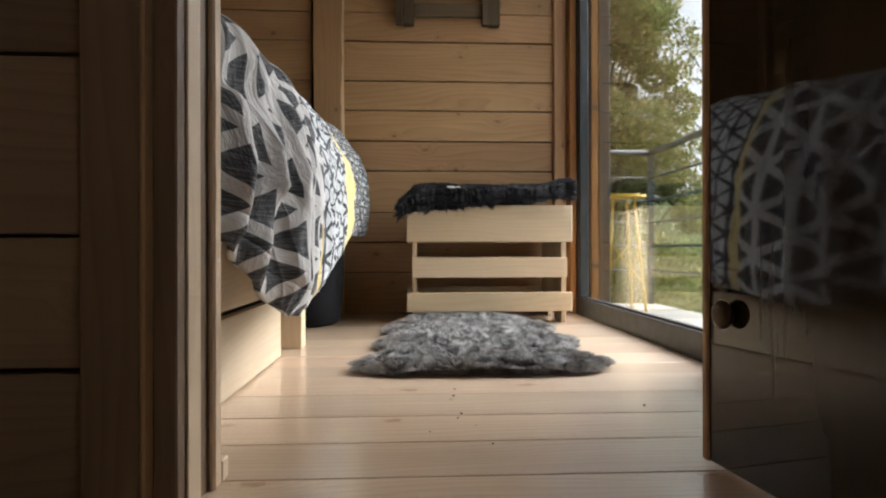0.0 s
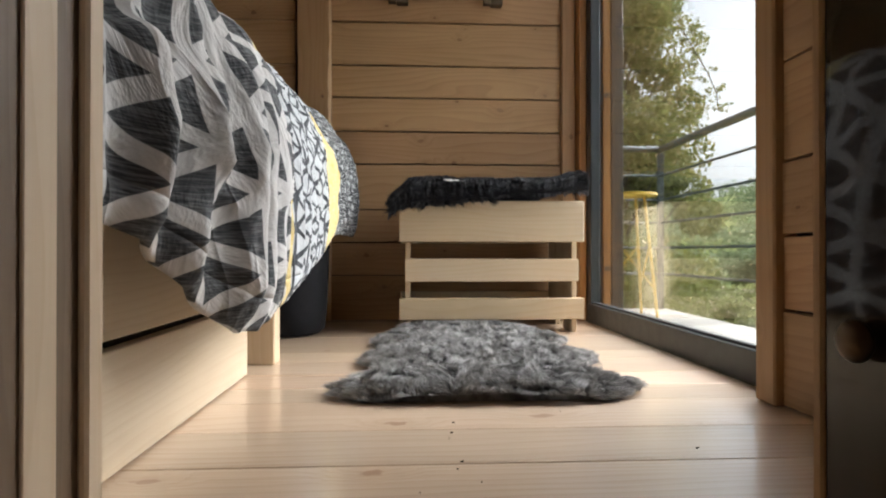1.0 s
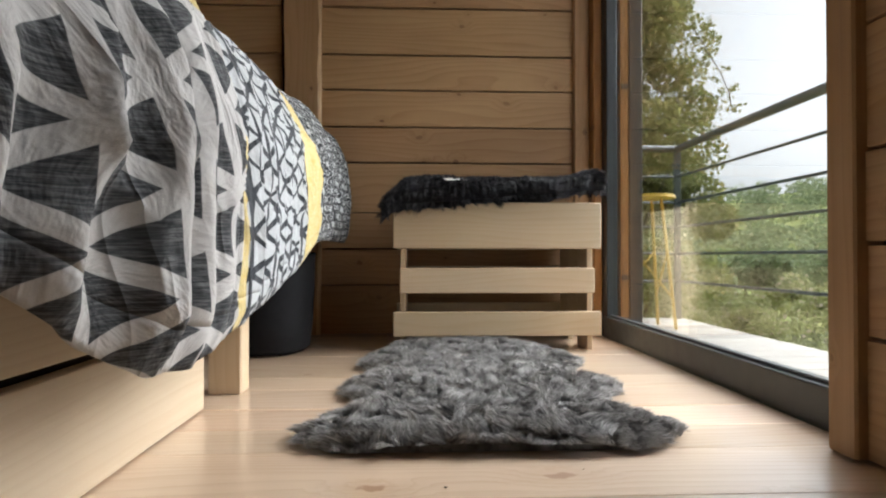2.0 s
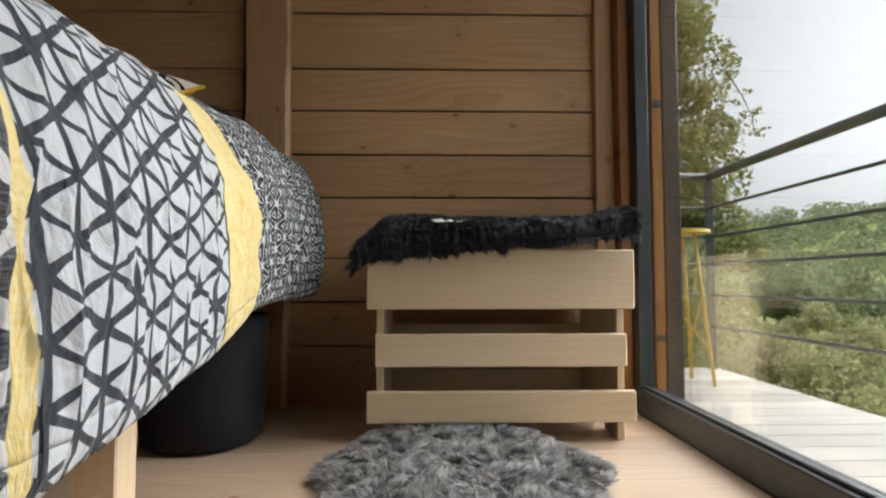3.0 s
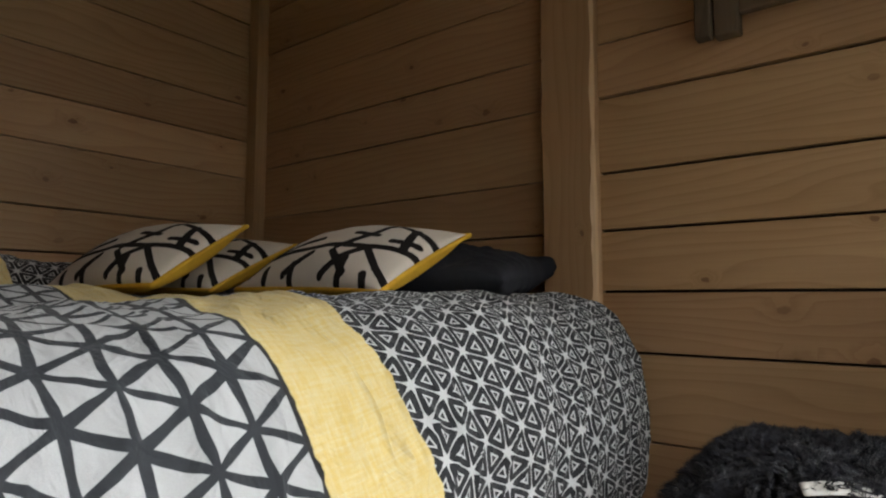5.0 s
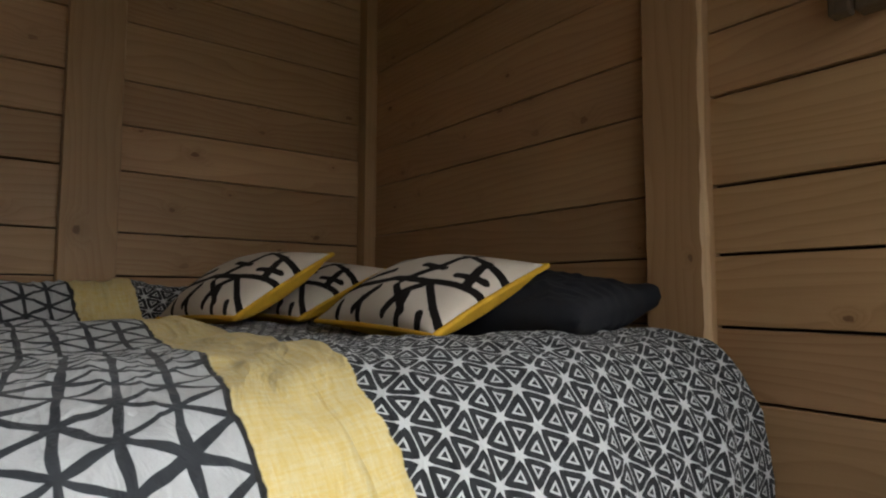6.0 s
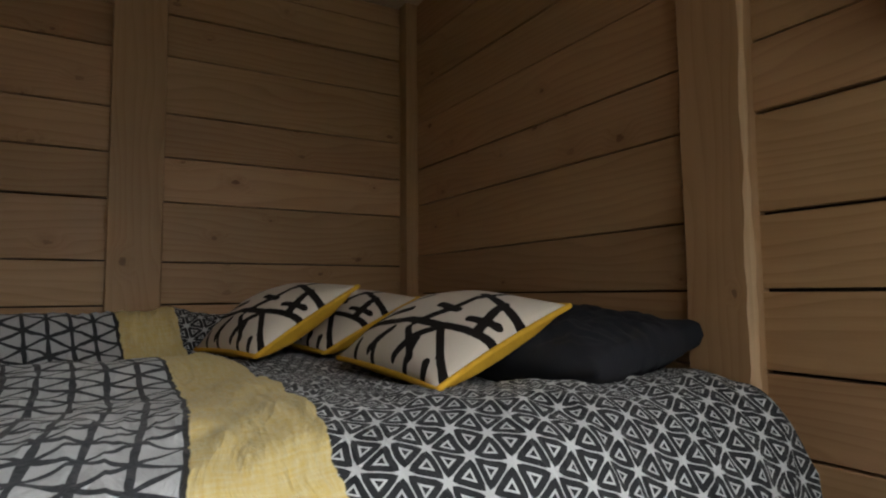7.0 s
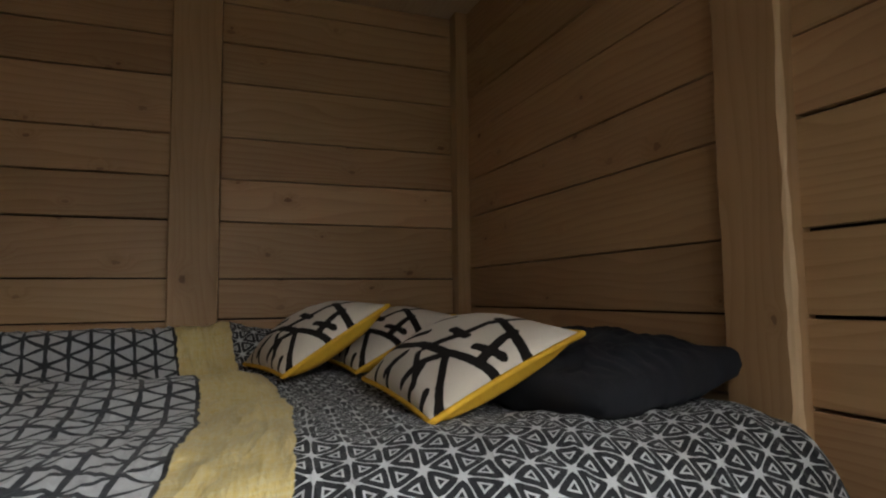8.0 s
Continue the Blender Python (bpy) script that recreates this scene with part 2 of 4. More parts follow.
# corner and middle posts, standing proud of the boards
def rough_post(parent, material, lo, hi, label, waney=0.012, levels=110):
    """A sawn post against the wall behind it; its window-side edge keeps the uneven line of the log. Its own x runs up the grain."""
    bm = bmesh.new()
    rows = []
    for k in range(levels):
        z = lo[2] + (hi[2] - lo[2]) * k / (levels - 1)
        w = waney * (0.75 + 0.55 * noise.noise((z * 5.0, lo[0] * 9, 1)) + 0.35 * noise.noise((z * 19.0, lo[0] * 9, 4)))
        w = max(0.0012, w)
        sway = 0.18 * waney * noise.noise((z * 3.0, lo[0], 7))
        l = lo[0] + 0.25 * waney * noise.noise((z * 6.0, lo[0] * 5, 9))
        r, f = hi[0] + sway, lo[1]
        dent = 0.0012 * noise.noise((z * 14, 3, lo[0]))
        ring = ((l, hi[1]), (l, f + 0.003), (l + 0.003, f), ((l + r) / 2, f + dent), (r - w, f), (r - w * 0.35, f + w * 0.45), (r, f + w * 1.1), (r, hi[1]))
        rows.append([bm.verts.new((z, y, -x)) for x, y in ring])
    for a, b in zip(rows, rows[1:]):
        for k in range(8):
            bm.faces.new((a[k], b[k], b[(k + 1) % 8], a[(k + 1) % 8]))
    bm.faces.new(rows[0][::-1])
    bm.faces.new(rows[-1])
    bmesh.ops.recalc_face_normals(bm, faces=bm.faces)
    for k, f in enumerate(bm.faces):
        # the uneven edge shows paler sapwood
        f.material_index = 1 if k < 8 * (levels - 1) and k % 8 in (4, 5) and waney > 0.01 else 0
    return part("post", bm, [material, SAPWOOD], parent, label, m=pose(0, 0, 0, 0, -90, 0))


for lo, hi, lb in (
    ((-0.477, BACK - 0.032, 0), (-0.330, BACK + 0.02, TOP), "rough-edged pine post against the wall"),
    ((WEST + 0.002, BACK - 0.05, 0), (WEST + 0.062, BACK + 0.02, TOP), "narrow pine corner post"),
    ((0.705, BACK - 0.03, 0), (0.765, BACK + 0.02, TOP), "pine corner post by the window"),
):
    rough_post(wall_north, POST, lo, hi, lb, waney=0.013 if hi[0] - lo[0] > 0.1 else 0.003)
bar("post", wall_west, POST, (WEST - 0.02, 1.953, 0), (WEST + 0.03, 2.111, TOP), 0.004, "zy", "wide pine post against the wall")
bar("post", wall_east, POST, (0.725, 1.432, 0.002), (0.80, 1.497, TOP), 0.004, "zy", "pine post beside the window frame")
bar("post", wall_north, ORANGE, (0.768, BACK - 0.085, 0), (0.80, BACK + 0.02, TOP), 0.003, "z", "orange-brown pine trim beside the window")

# ---- the window ----
window = new("window_1")
tagged(window, "large sliding window with an anthracite metal frame", "window", kind="structure")
WY0, WY1 = 1.50, 2.93
fr = bmesh.new()
box(fr, 0.800, 0.868, WY0, WY1, -0.01, 0.079, 0.005, 2)
box(fr, 0.8685, 0.880, WY0, WY1, -0.01, 0.045, 0.002)
box(fr, 0.813, 0.825, WY0 + 0.05, WY1 - 0.05, 0.0795, 0.087, 0.002)
box(fr, 0.800, 0.880, WY0, WY1, 1.955, 1.998, 0.003)
part("bottom_frame", fr, FRAME, window)
for a, b in ((WY1 - 0.055, WY1), (WY0, WY0 + 0.06)):
    st = boxed(0.802, 0.850, a, b, 0.0795, 1.9545, bevel=0.003)
    part("stile", st, FRAME, window)
for x0 in (0.826, 0.843):
    pane = part("pane", boxed(x0, x0 + 0.004, WY0 + 0.055, WY1 - 0.05, 0.08, 1.96), GLASS, window, "clear glass")
    pane.visible_shadow = False
reveal = thing("outer_reveal", "oiled larch reveal outside the window", "trim")
reveal["kind"] = "structure"
bar("board", reveal, ORANGE, (0.883, 2.935, -0.1), (0.916, 3.03, 2.2), 0.002, "z")
part("stile", boxed(0.918, 0.972, 2.93, 3.06, -0.098, 2.2, bevel=0.003), FRAME, reveal, "dark metal corner trim")
for z in (0.22, 0.99):
    part("clip", boxed(0.886, 0.914, 2.927, 2.9345, z, z + 0.022, bevel=0.002), FRAME, reveal, "small dark metal clip")

# ---- the doorway and its glazed door ----
door_frame = new("door_frame")
tagged(door_frame, "pine door frame with stepped stops", "door frame", kind="structure")
# jamb and outer casing carry the doorway's shade in their colour
bar("jamb", door_frame, HALL_SHADED, (-0.2912, 0.714, 0), (-0.2645, 0.835, 2.02), 0.002, "zy")
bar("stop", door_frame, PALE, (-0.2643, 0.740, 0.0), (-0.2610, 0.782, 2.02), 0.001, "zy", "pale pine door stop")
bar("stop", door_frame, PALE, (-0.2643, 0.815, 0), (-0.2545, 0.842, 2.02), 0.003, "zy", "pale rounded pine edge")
bar("casing", door_frame, HALL_SHADED, (-0.362, 0.696, 0), (-0.2972, 0.714, 2.06), 0.003, "z", "pine casing with hall shade in its colour")
# lighter wood on this thin strip paints the light on the casing's edge
bar("casing", door_frame, POST, (-0.2970, 0.694, 0), (-0.2915, 0.728, 2.06), 0.0022, "z", "lighter pine strip for the casing's lit edge")
bar("jamb", door_frame, POST, (0.476, 0.73, 0), (0.489, 0.835, 2.02), 0.002, "zy")
bar("plinth_block", door_frame, PALE, (-0.290, 0.8425, 0.0), (-0.2535, 0.868, 0.03), 0.002, "x", "pale pine block")
HINGE = pose(0.412, 0.868, 0, 0, 0, 6.5)
door = thing("door_1", "open glazed door with dark glass and brass knob", "door", m=HINGE)
door["kind"] = "structure"
bar("stile", door, POST, (0.0, -0.014, 0.012), (0.036, 0.0, 1.98), 0.003, "z")
bar("stile", door, POST, (0.0, -0.72, 0.012), (0.036, -0.66, 1.98), 0.003, "z")
bar("rail", door, POST, (0.0, -0.659, 1.90), (0.036, -0.015, 1.98), 0.003, "y")
part("pane", boxed(0.004, 0.026, -0.66, -0.0145, 0.014, 1.90), PANE_DARK, door, "dark reflecting glass")
kn = bmesh.new()
bmesh.ops.create_uvsphere(kn, u_segments=24, v_segments=14, radius=0.0195, matrix=pose(-0.008, -0.060, 0.224) @ Matrix.Diagonal((0.5, 1, 1, 1)))
tube(kn, (-0.006, -0.060, 0.224), (0.007, -0.060, 0.224), 0.010)
part("knob", kn, BRASS, door, "round aged brass knob", True)

# ---- bench ----
bench = thing("bench", "pale pine slatted storage bench under the fur throw", "bench")
BX0, BX1, BF, BB = -0.022, 0.677, 2.545, 2.975
for y0, y1 in ((BF, BF + 0.022), (BB - 0.022, BB)):
    bar("top_board", bench, PALE, (BX0, y0, 0.342), (BX1, y1, 0.497), 0.003)
    bar("slat", bench, PALE, (BX0 + 0.022, y0 + 0.001, 0.193), (BX1 - 0.022, y1 - 0.001, 0.278), 0.003)
    bar("slat", bench, PALE, (BX0, y0, 0.050), (BX1, y1, 0.131), 0.003)
for x0 in (BX0 + 0.024, BX1 - 0.043):
    for y0, y1, z0, z1 in ((BF + 0.023, BF + 0.150, 0.0, 0.4695), (BF + 0.153, BB - 0.153, 0.052, 0.4695), (BB - 0.150, BB - 0.023, 0.0, 0.4695)):
        bar("side_plank", bench, PALE, (x0, y0, z0), (x0 + 0.019, y1, z1), 0.002, "zy")
part("lid", boxed(BX0 + 0.021, BX1 - 0.021, BF + 0.023, BB - 0.023, 0.470, 0.492, bevel=0.002), PALE, bench)


# ---- fur ----
def fur_mat(name, dark, light, rough):
    m = Nodes(name)
    r = m.island()
    streak = m.noise(m.coords(), 26.0, 3, 0.6)
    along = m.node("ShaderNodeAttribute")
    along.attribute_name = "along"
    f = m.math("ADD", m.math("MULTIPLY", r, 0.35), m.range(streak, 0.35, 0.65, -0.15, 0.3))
    # each strand runs from a darker root to a lighter tip
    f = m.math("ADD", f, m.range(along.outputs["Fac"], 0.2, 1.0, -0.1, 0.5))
    m.bsdf.inputs["Sheen Weight"].default_value = 0.15
    return m.done(m.mix(f, (*dark, 1), (*light, 1)), rough, 0, 0.35)


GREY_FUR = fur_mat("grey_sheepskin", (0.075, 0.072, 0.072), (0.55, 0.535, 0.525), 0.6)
BLACK_FUR = fur_mat("black_fake_fur", (0.003, 0.003, 0.005), (0.022, 0.024, 0.036), 0.4)


def smooth_noise(p, scale, seed):
    """Cheap smooth value noise on an array of points."""
    rng = np.random.default_rng(seed)
    out = np.zeros(len(p))
    for k in range(5):
        w = rng.normal(size=3) * scale
        out += np.sin(p @ w + rng.uniform(0, 6.28))
    return out / 2.2


def strands(name, roots, normals, flow, length, width, seed, material, parent, label, droop=0.5, clump=0.02):
    """A coat of fur: one tapered, bent blade to a strand."""
    rng = np.random.default_rng(seed)
    n = len(roots)
    ln = length * rng.uniform(0.55, 1.15, n)
    # strands of one tuft lean to the tuft's tip
    cell = np.floor(roots[:, :2] / clump + 0.6 * np.stack([smooth_noise(roots, 40, seed + 7), smooth_noise(roots, 40, seed + 8)], 1))
    h = np.sin(cell[:, 0] * 12.9898 + cell[:, 1] * 78.233) * 43758.5453
    h1, h2 = h - np.floor(h), (h * 1.37) - np.floor(h * 1.37)
    ln = ln * (0.65 + 0.7 * h2)
    lean = np.stack([h1 - 0.5, h2 - 0.5, np.zeros(n)], 1) * 1.7
    centre = (cell + 0.5) * clump
    pull = np.zeros((n, 3))
    pull[:, :2] = (centre - roots[:, :2]) / clump * 0.7
    d = normals * 0.75 + flow + lean + pull + rng.normal(size=(n, 3)) * 0.16
    d /= np.linalg.norm(d, axis=1)[:, None]
    side = np.cross(d, rng.normal(size=(n, 3)))
    side /= np.linalg.norm(side, axis=1)[:, None]
    w = (width * rng.uniform(0.6, 1.3, n))[:, None] * side
    bend = np.zeros((n, 3))
    bend[:, 2] = -droop
    mid = roots + d * (ln * 0.5)[:, None] + bend * (ln * 0.10)[:, None]
    tip = roots + d * (ln * 0.92)[:, None] + bend * (ln * 0.42)[:, None]
    v = np.stack([roots - w, roots + w, mid - w * 0.8, mid + w * 0.8, tip], 1).reshape(-1, 3)
    b = np.arange(n) * 5
    quads = np.stack([b, b + 1, b + 3, b + 2], 1)
    tris = np.stack([b + 2, b + 3, b + 4], 1)
    me = bpy.data.meshes.new(name)
    me.vertices.add(len(v))
    me.vertices.foreach_set("co", v.astype(np.float32).ravel())
    loops = np.concatenate([quads.ravel(), tris.ravel()]).astype(np.int32)
    me.loops.add(len(loops))
    me.loops.foreach_set("vertex_index", loops)
    me.polygons.add(2 * n)
    starts = np.concatenate([np.arange(n) * 4, 4 * n + np.arange(n) * 3]).astype(np.int32)
    me.polygons.foreach_set("loop_start", starts)
    me.update(calc_edges=True)
    at = me.attributes.new("along", "FLOAT", "POINT")
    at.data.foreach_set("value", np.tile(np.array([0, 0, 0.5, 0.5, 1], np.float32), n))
    me.materials.append(material)
    ob = new(name, me)
    ob.parent = parent
    return tagged(ob, label, kind="stuff")


# the grey sheepskin on the floor: half widths along its length
RUG_Y = [1.485, 1.507, 1.55, 1.60, 1.66, 1.735, 1.80, 1.90, 1.98, 2.06, 2.14, 2.24, 2.34, 2.44, 2.52, 2.60, 2.66]
RUG_L = [0.22, 0.28, 0.33, 0.335, 0.31, 0.245, 0.245, 0.295, 0.29, 0.235, 0.235, 0.285, 0.275, 0.23, 0.21, 0.15, 0.03]
RUG_R = [0.20, 0.26, 0.32, 0.333, 0.315, 0.255, 0.265, 0.34, 0.335, 0.265, 0.275, 0.34, 0.335, 0.285, 0.24, 0.17, 0.03]
RUG_C = 0.185
rug = thing("rug", "grey long-haired sheepskin rug on the floorboards", "rug")


def rug_height(a, e):
    return 0.006 + 0.032 * np.clip(1 - np.abs(a) ** 6, 0, 1) * np.clip(e / 0.08, 0, 1) ** 0.5


rv, rf = [], []
NR, NC = 60, 33
for i in range(NR):
    y = 1.508 + (2.64 - 1.508) * i / (NR - 1)
    l, r = np.interp(y, RUG_Y, RUG_L), np.interp(y, RUG_Y, RUG_R)
    for j in range(NC):
        a = -1 + 2 * j / (NC - 1)
        x = RUG_C + 0.94 * (a * r if a > 0 else a * l)
        z = rug_height(a, min(y - 1.475, 2.66 - y)) + 0.008 * noise.noise((x * 9, y * 9, 0))
        rv.append((x, y, max(0.003, float(z)) if 0 < j < NC - 1 and 0 < i < NR - 1 else 0.002))
for i in range(NR - 1):
    for j in range(NC - 1):
        k = i * NC + j
        rf.append((k, k + 1, k + NC + 1, k + NC))
hide = mesh_of("hide", rv, rf, GREY_FUR)
hide.parent = rug
rng = np.random.default_rng(3)
n = 165000
yy = np.where(rng.uniform(0, 1, n) < 0.07, rng.uniform(1.487, 1.52, n), rng.uniform(1.487, 2.655, n))
aa = rng.uniform(-1, 1, n)
ll, rr = np.interp(yy, RUG_Y, RUG_L), np.interp(yy, RUG_Y, RUG_R)
keep = rng.uniform(0, 1, n) < (ll + rr) / 0.67
yy, aa, ll, rr = yy[keep], aa[keep], ll[keep], rr[keep]
xx = RUG_C + np.where(aa > 0, aa * rr, aa * ll)
zz = rug_height(aa, np.minimum(yy - 1.475, 2.66 - yy)) + 0.002
root = np.stack([xx, yy, zz], 1)
wave = smooth_noise(root, 22, 5)
nrm = np.stack([aa ** 5 * 1.2, np.clip((yy - 2.05) / 0.6, -1, 1) ** 7 * 1.2, np.ones(len(aa))], 1)
fl = np.stack([0.5 * np.sign(aa) * np.abs(aa) ** 1.5 + 0.5 * np.sin(wave * 2), -0.35 + 0.7 * np.cos(wave * 1.7), -0.1 * np.ones(len(aa))], 1)
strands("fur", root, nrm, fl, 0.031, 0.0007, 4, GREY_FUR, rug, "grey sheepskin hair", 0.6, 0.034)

# the black fake fur on the bench
throw = thing("fur_throw", "black shaggy fake-fur throw draped over the bench", "throw")
TX0, TX1, TY0, TY1 = -0.035, 0.688, 2.545, 2.96


def throw_at(a, b):
    """Point of the throw for a along the bench and b from back to front, both 0 to 1, hanging over at the front and one end."""
    x = TX0 + (TX1 - TX0) * a
    y = TY1 + (TY0 - TY1) * min(b / 0.86, 1)
    z = 0.522 + 0.062 * min(1, 12 * a) * math.sin(math.pi * min(b / 0.93, 1)) ** 0.25 + 0.004 * math.sin(a * 5 + 1) * math.sin(b * 4) + 0.008 * a + 0.012 * noise.noise((a * 6, b * 4, 3))
    z += 0.045 * max(0.0, (a - 0.86) / 0.14) * (1 - b) ** 0.5
    if b > 0.86:
        k = (b - 0.86) / 0.14
        hang = 0.040 * max(0.0, 1 - a / 0.62) ** 0.6 + 0.012
        y -= 0.012 * math.sin(min(k * 3, 1.57)) + 0.004
        z -= hang * k
    if a < 0.05:
        k = (0.05 - a) / 0.05
        x -= 0.025 * math.sin(min(k * 2, 1.57))
        z -= 0.045 * k ** 1.2 * (0.5 + 0.5 * b)
    return Vector((x, y, z))


tv, tf = [], []
NA, NB = 60, 40
for i in range(NA):
    for j in range(NB):
        tv.append(throw_at(i / (NA - 1), j / (NB - 1)))
for i in range(NA - 1):
    for j in range(NB - 1):
        k = i * NB + j
        tf.append((k, k + 1, k + NB + 1, k + NB))
backing = mesh_of("backing", tv, tf, BLACK_FUR)
backing.parent = throw
rng = np.random.default_rng(8)
n = 95000
ab = np.stack([rng.uniform(0, 1, n) ** 1.05, rng.uniform(0, 1, n)], 1)
root = np.array([throw_at(a, b) for a, b in ab])
nx = -1.0 * np.clip((0.06 - ab[:, 0]) / 0.06, 0, 1) + 0.8 * np.clip((ab[:, 0] - 0.97) / 0.03, 0, 1)
ny = -1.3 * np.clip((ab[:, 1] - 0.82) / 0.1, 0, 1) + 0.6 * np.clip((0.05 - ab[:, 1]) / 0.05, 0, 1)
nrm = np.stack([nx, ny, np.where(ab[:, 1] > 0.9, 0.15, 0.8)], 1)
wave = smooth_noise(root, 18, 15)
fl = np.stack([0.5 * np.sin(wave * 2), -0.25 + 0.3 * np.cos(wave * 2), np.where(ab[:, 1] > 0.86, -0.35, 0.0)], 1)
strands("fur", root, nrm, fl, 0.026, 0.0007, 9, BLACK_FUR, throw, "black fake-fur pile", 0.8, 0.012)
WHITE_TAG = plain("white_label_cloth", (0.72, 0.71, 0.68), 0.8, 0, 0.06, 120, 0.2)
lv, lf = [], []


def label_at(k, w):
    """A point of the label: k along it, w from its fold (0) to its free edge (1)."""
    return (0.155 + 0.105 * k - 0.010 * w, 2.522 + 0.050 * k + 0.026 * w, 0.5675 + 0.004 * math.sin(k * 3.1) + (0.007 + 0.003 * math.sin(k * 4 + 0.5)) * w)


for i in range(13):
    lv += [label_at(i / 12, w / 4) for w in range(5)]
for i in range(12):
    for j in range(4):
        q = 5 * i + j
        lf.append((q, q + 5, q + 6, q + 1))
label_ob = mesh_of("care_label", lv, lf, WHITE_TAG)
label_ob.parent = throw
tagged(label_ob, "small white cloth care label")
th = label_ob.modifiers.new("thick", "SOLIDIFY")
th.thickness = 0.0015
INK = plain("printed_ink", (0.03, 0.03, 0.035), 0.8, 0, 0.05, 120, 0.1)
for k0, r_out, r_in in ((0.70, 0.15, 0.07), (0.44, 0.07, 0.03)):
    iv, jf = [], []
    for i in range(25):
        t = 2 * math.pi * i / 24
        for r in (r_in, r_out):
            p = label_at(k0 + r * math.cos(t), 0.55 + 2.6 * r * math.sin(t))
            iv.append((p[0], p[1] - 0.0006, p[2] + 0.0012))
    for i in range(24):
        jf.append((2 * i, 2 * i + 1, 2 * i + 3, 2 * i + 2))
    mark = mesh_of("printed_mark", iv, jf, INK)
    mark.parent = label_ob
    tagged(mark, "dark printed ring")

# ---- bed ----
bed = thing("bed", "pale pine double bed with drawer box below", "bed")
bar("drawer_front", bed, BOXWOOD, (-0.402, 1.075, 0.004), (-0.380, 1.798, 0.172), 0.002, "y")
bar("drawer_front", bed, BOXWOOD, (-0.402, 1.075, 0.186), (-0.380, 1.798, 0.345), 0.002, "y")
bar("foot_panel", bed, BOXWOOD, (-0.402, 0.845, 0.004), (-0.382, 1.064, 0.345), 0.002, "zy")
bar("end_panel", bed, BOXWOOD, (-1.70, 1.778, 0.004), (-0.4025, 1.798, 0.345), 0.002)
part("drawer_core", boxed(-1.70, -0.415, 0.85, 1.777, 0.006, 0.34), GAP, bed)
bar("leg", bed, PALE, (-0.420, 1.938, 0), (-0.345, 2.005, 0.345), 0.003, "z")
bar("leg", bed, PALE, (-1.74, 2.90, 0), (-1.66, 2.98, 0.345), 0.003, "z")
bar("side_rail", bed, PALE, (-0.415, 0.845, 0.3455), (-0.385, 2.985, 0.42), 0.003, "y")
bar("base_board", bed, PALE, (-1.765, 0.845, 0.3455), (-0.416, 2.985, 0.40), 0.003)
mattress = tagged(linked("mattress", boxed(-1.765, -0.40, 0.85, 2.985, 0.401, 0.74, bevel=0.05, segs=4), MATTRESS, True), "thick white mattress under the duvet", "mattress")

# black basket beside the bed leg
basket = thing("basket", "round black felt storage basket on the floor", "basket")
bk = bmesh.new()
prof = [(0.0, 0.004), (0.115, 0.004), (0.132, 0.018), (0.140, 0.10), (0.145, 0.22), (0.147, 0.315), (0.150, 0.325), (0.145, 0.33), (0.138, 0.322), (0.134, 0.20), (0.125, 0.03), (0.0, 0.022)]
rings = []
for r, z in prof:
    rings.append([bk.verts.new(((r + 0.003 * math.sin(5 * t)) * math.cos(t), (r + 0.003 * math.sin(5 * t)) * math.sin(t), z)) for t in [2 * math.pi * k / 40 for k in range(40)]])
for a, b in zip(rings, rings[1:]):
    for k in range(40):
        bk.faces.new((a[k], a[(k + 1) % 40], b[(k + 1) % 40], b[k]))
part("bin", bk, BLACK_CLOTH, basket, smooth=True)
for s in (-1, 1):
    bk = bmesh.new()
    for k in range(8):
        t0, t1 = math.pi * k / 8, math.pi * (k + 1) / 8
        tube(bk, (0.05 * math.cos(t0), s * 0.152, 0.27 - 0.05 * math.sin(t0)), (0.05 * math.cos(t1), s * 0.152, 0.27 - 0.05 * math.sin(t1)), 0.006, 8)
    part("strap", bk, BLACK_CLOTH, basket, "felt carrying strap", True)
basket.matrix_basis = pose(-0.447, 2.57, 0) @ Matrix.Diagonal((1.1, 1.1, 1.0, 1))


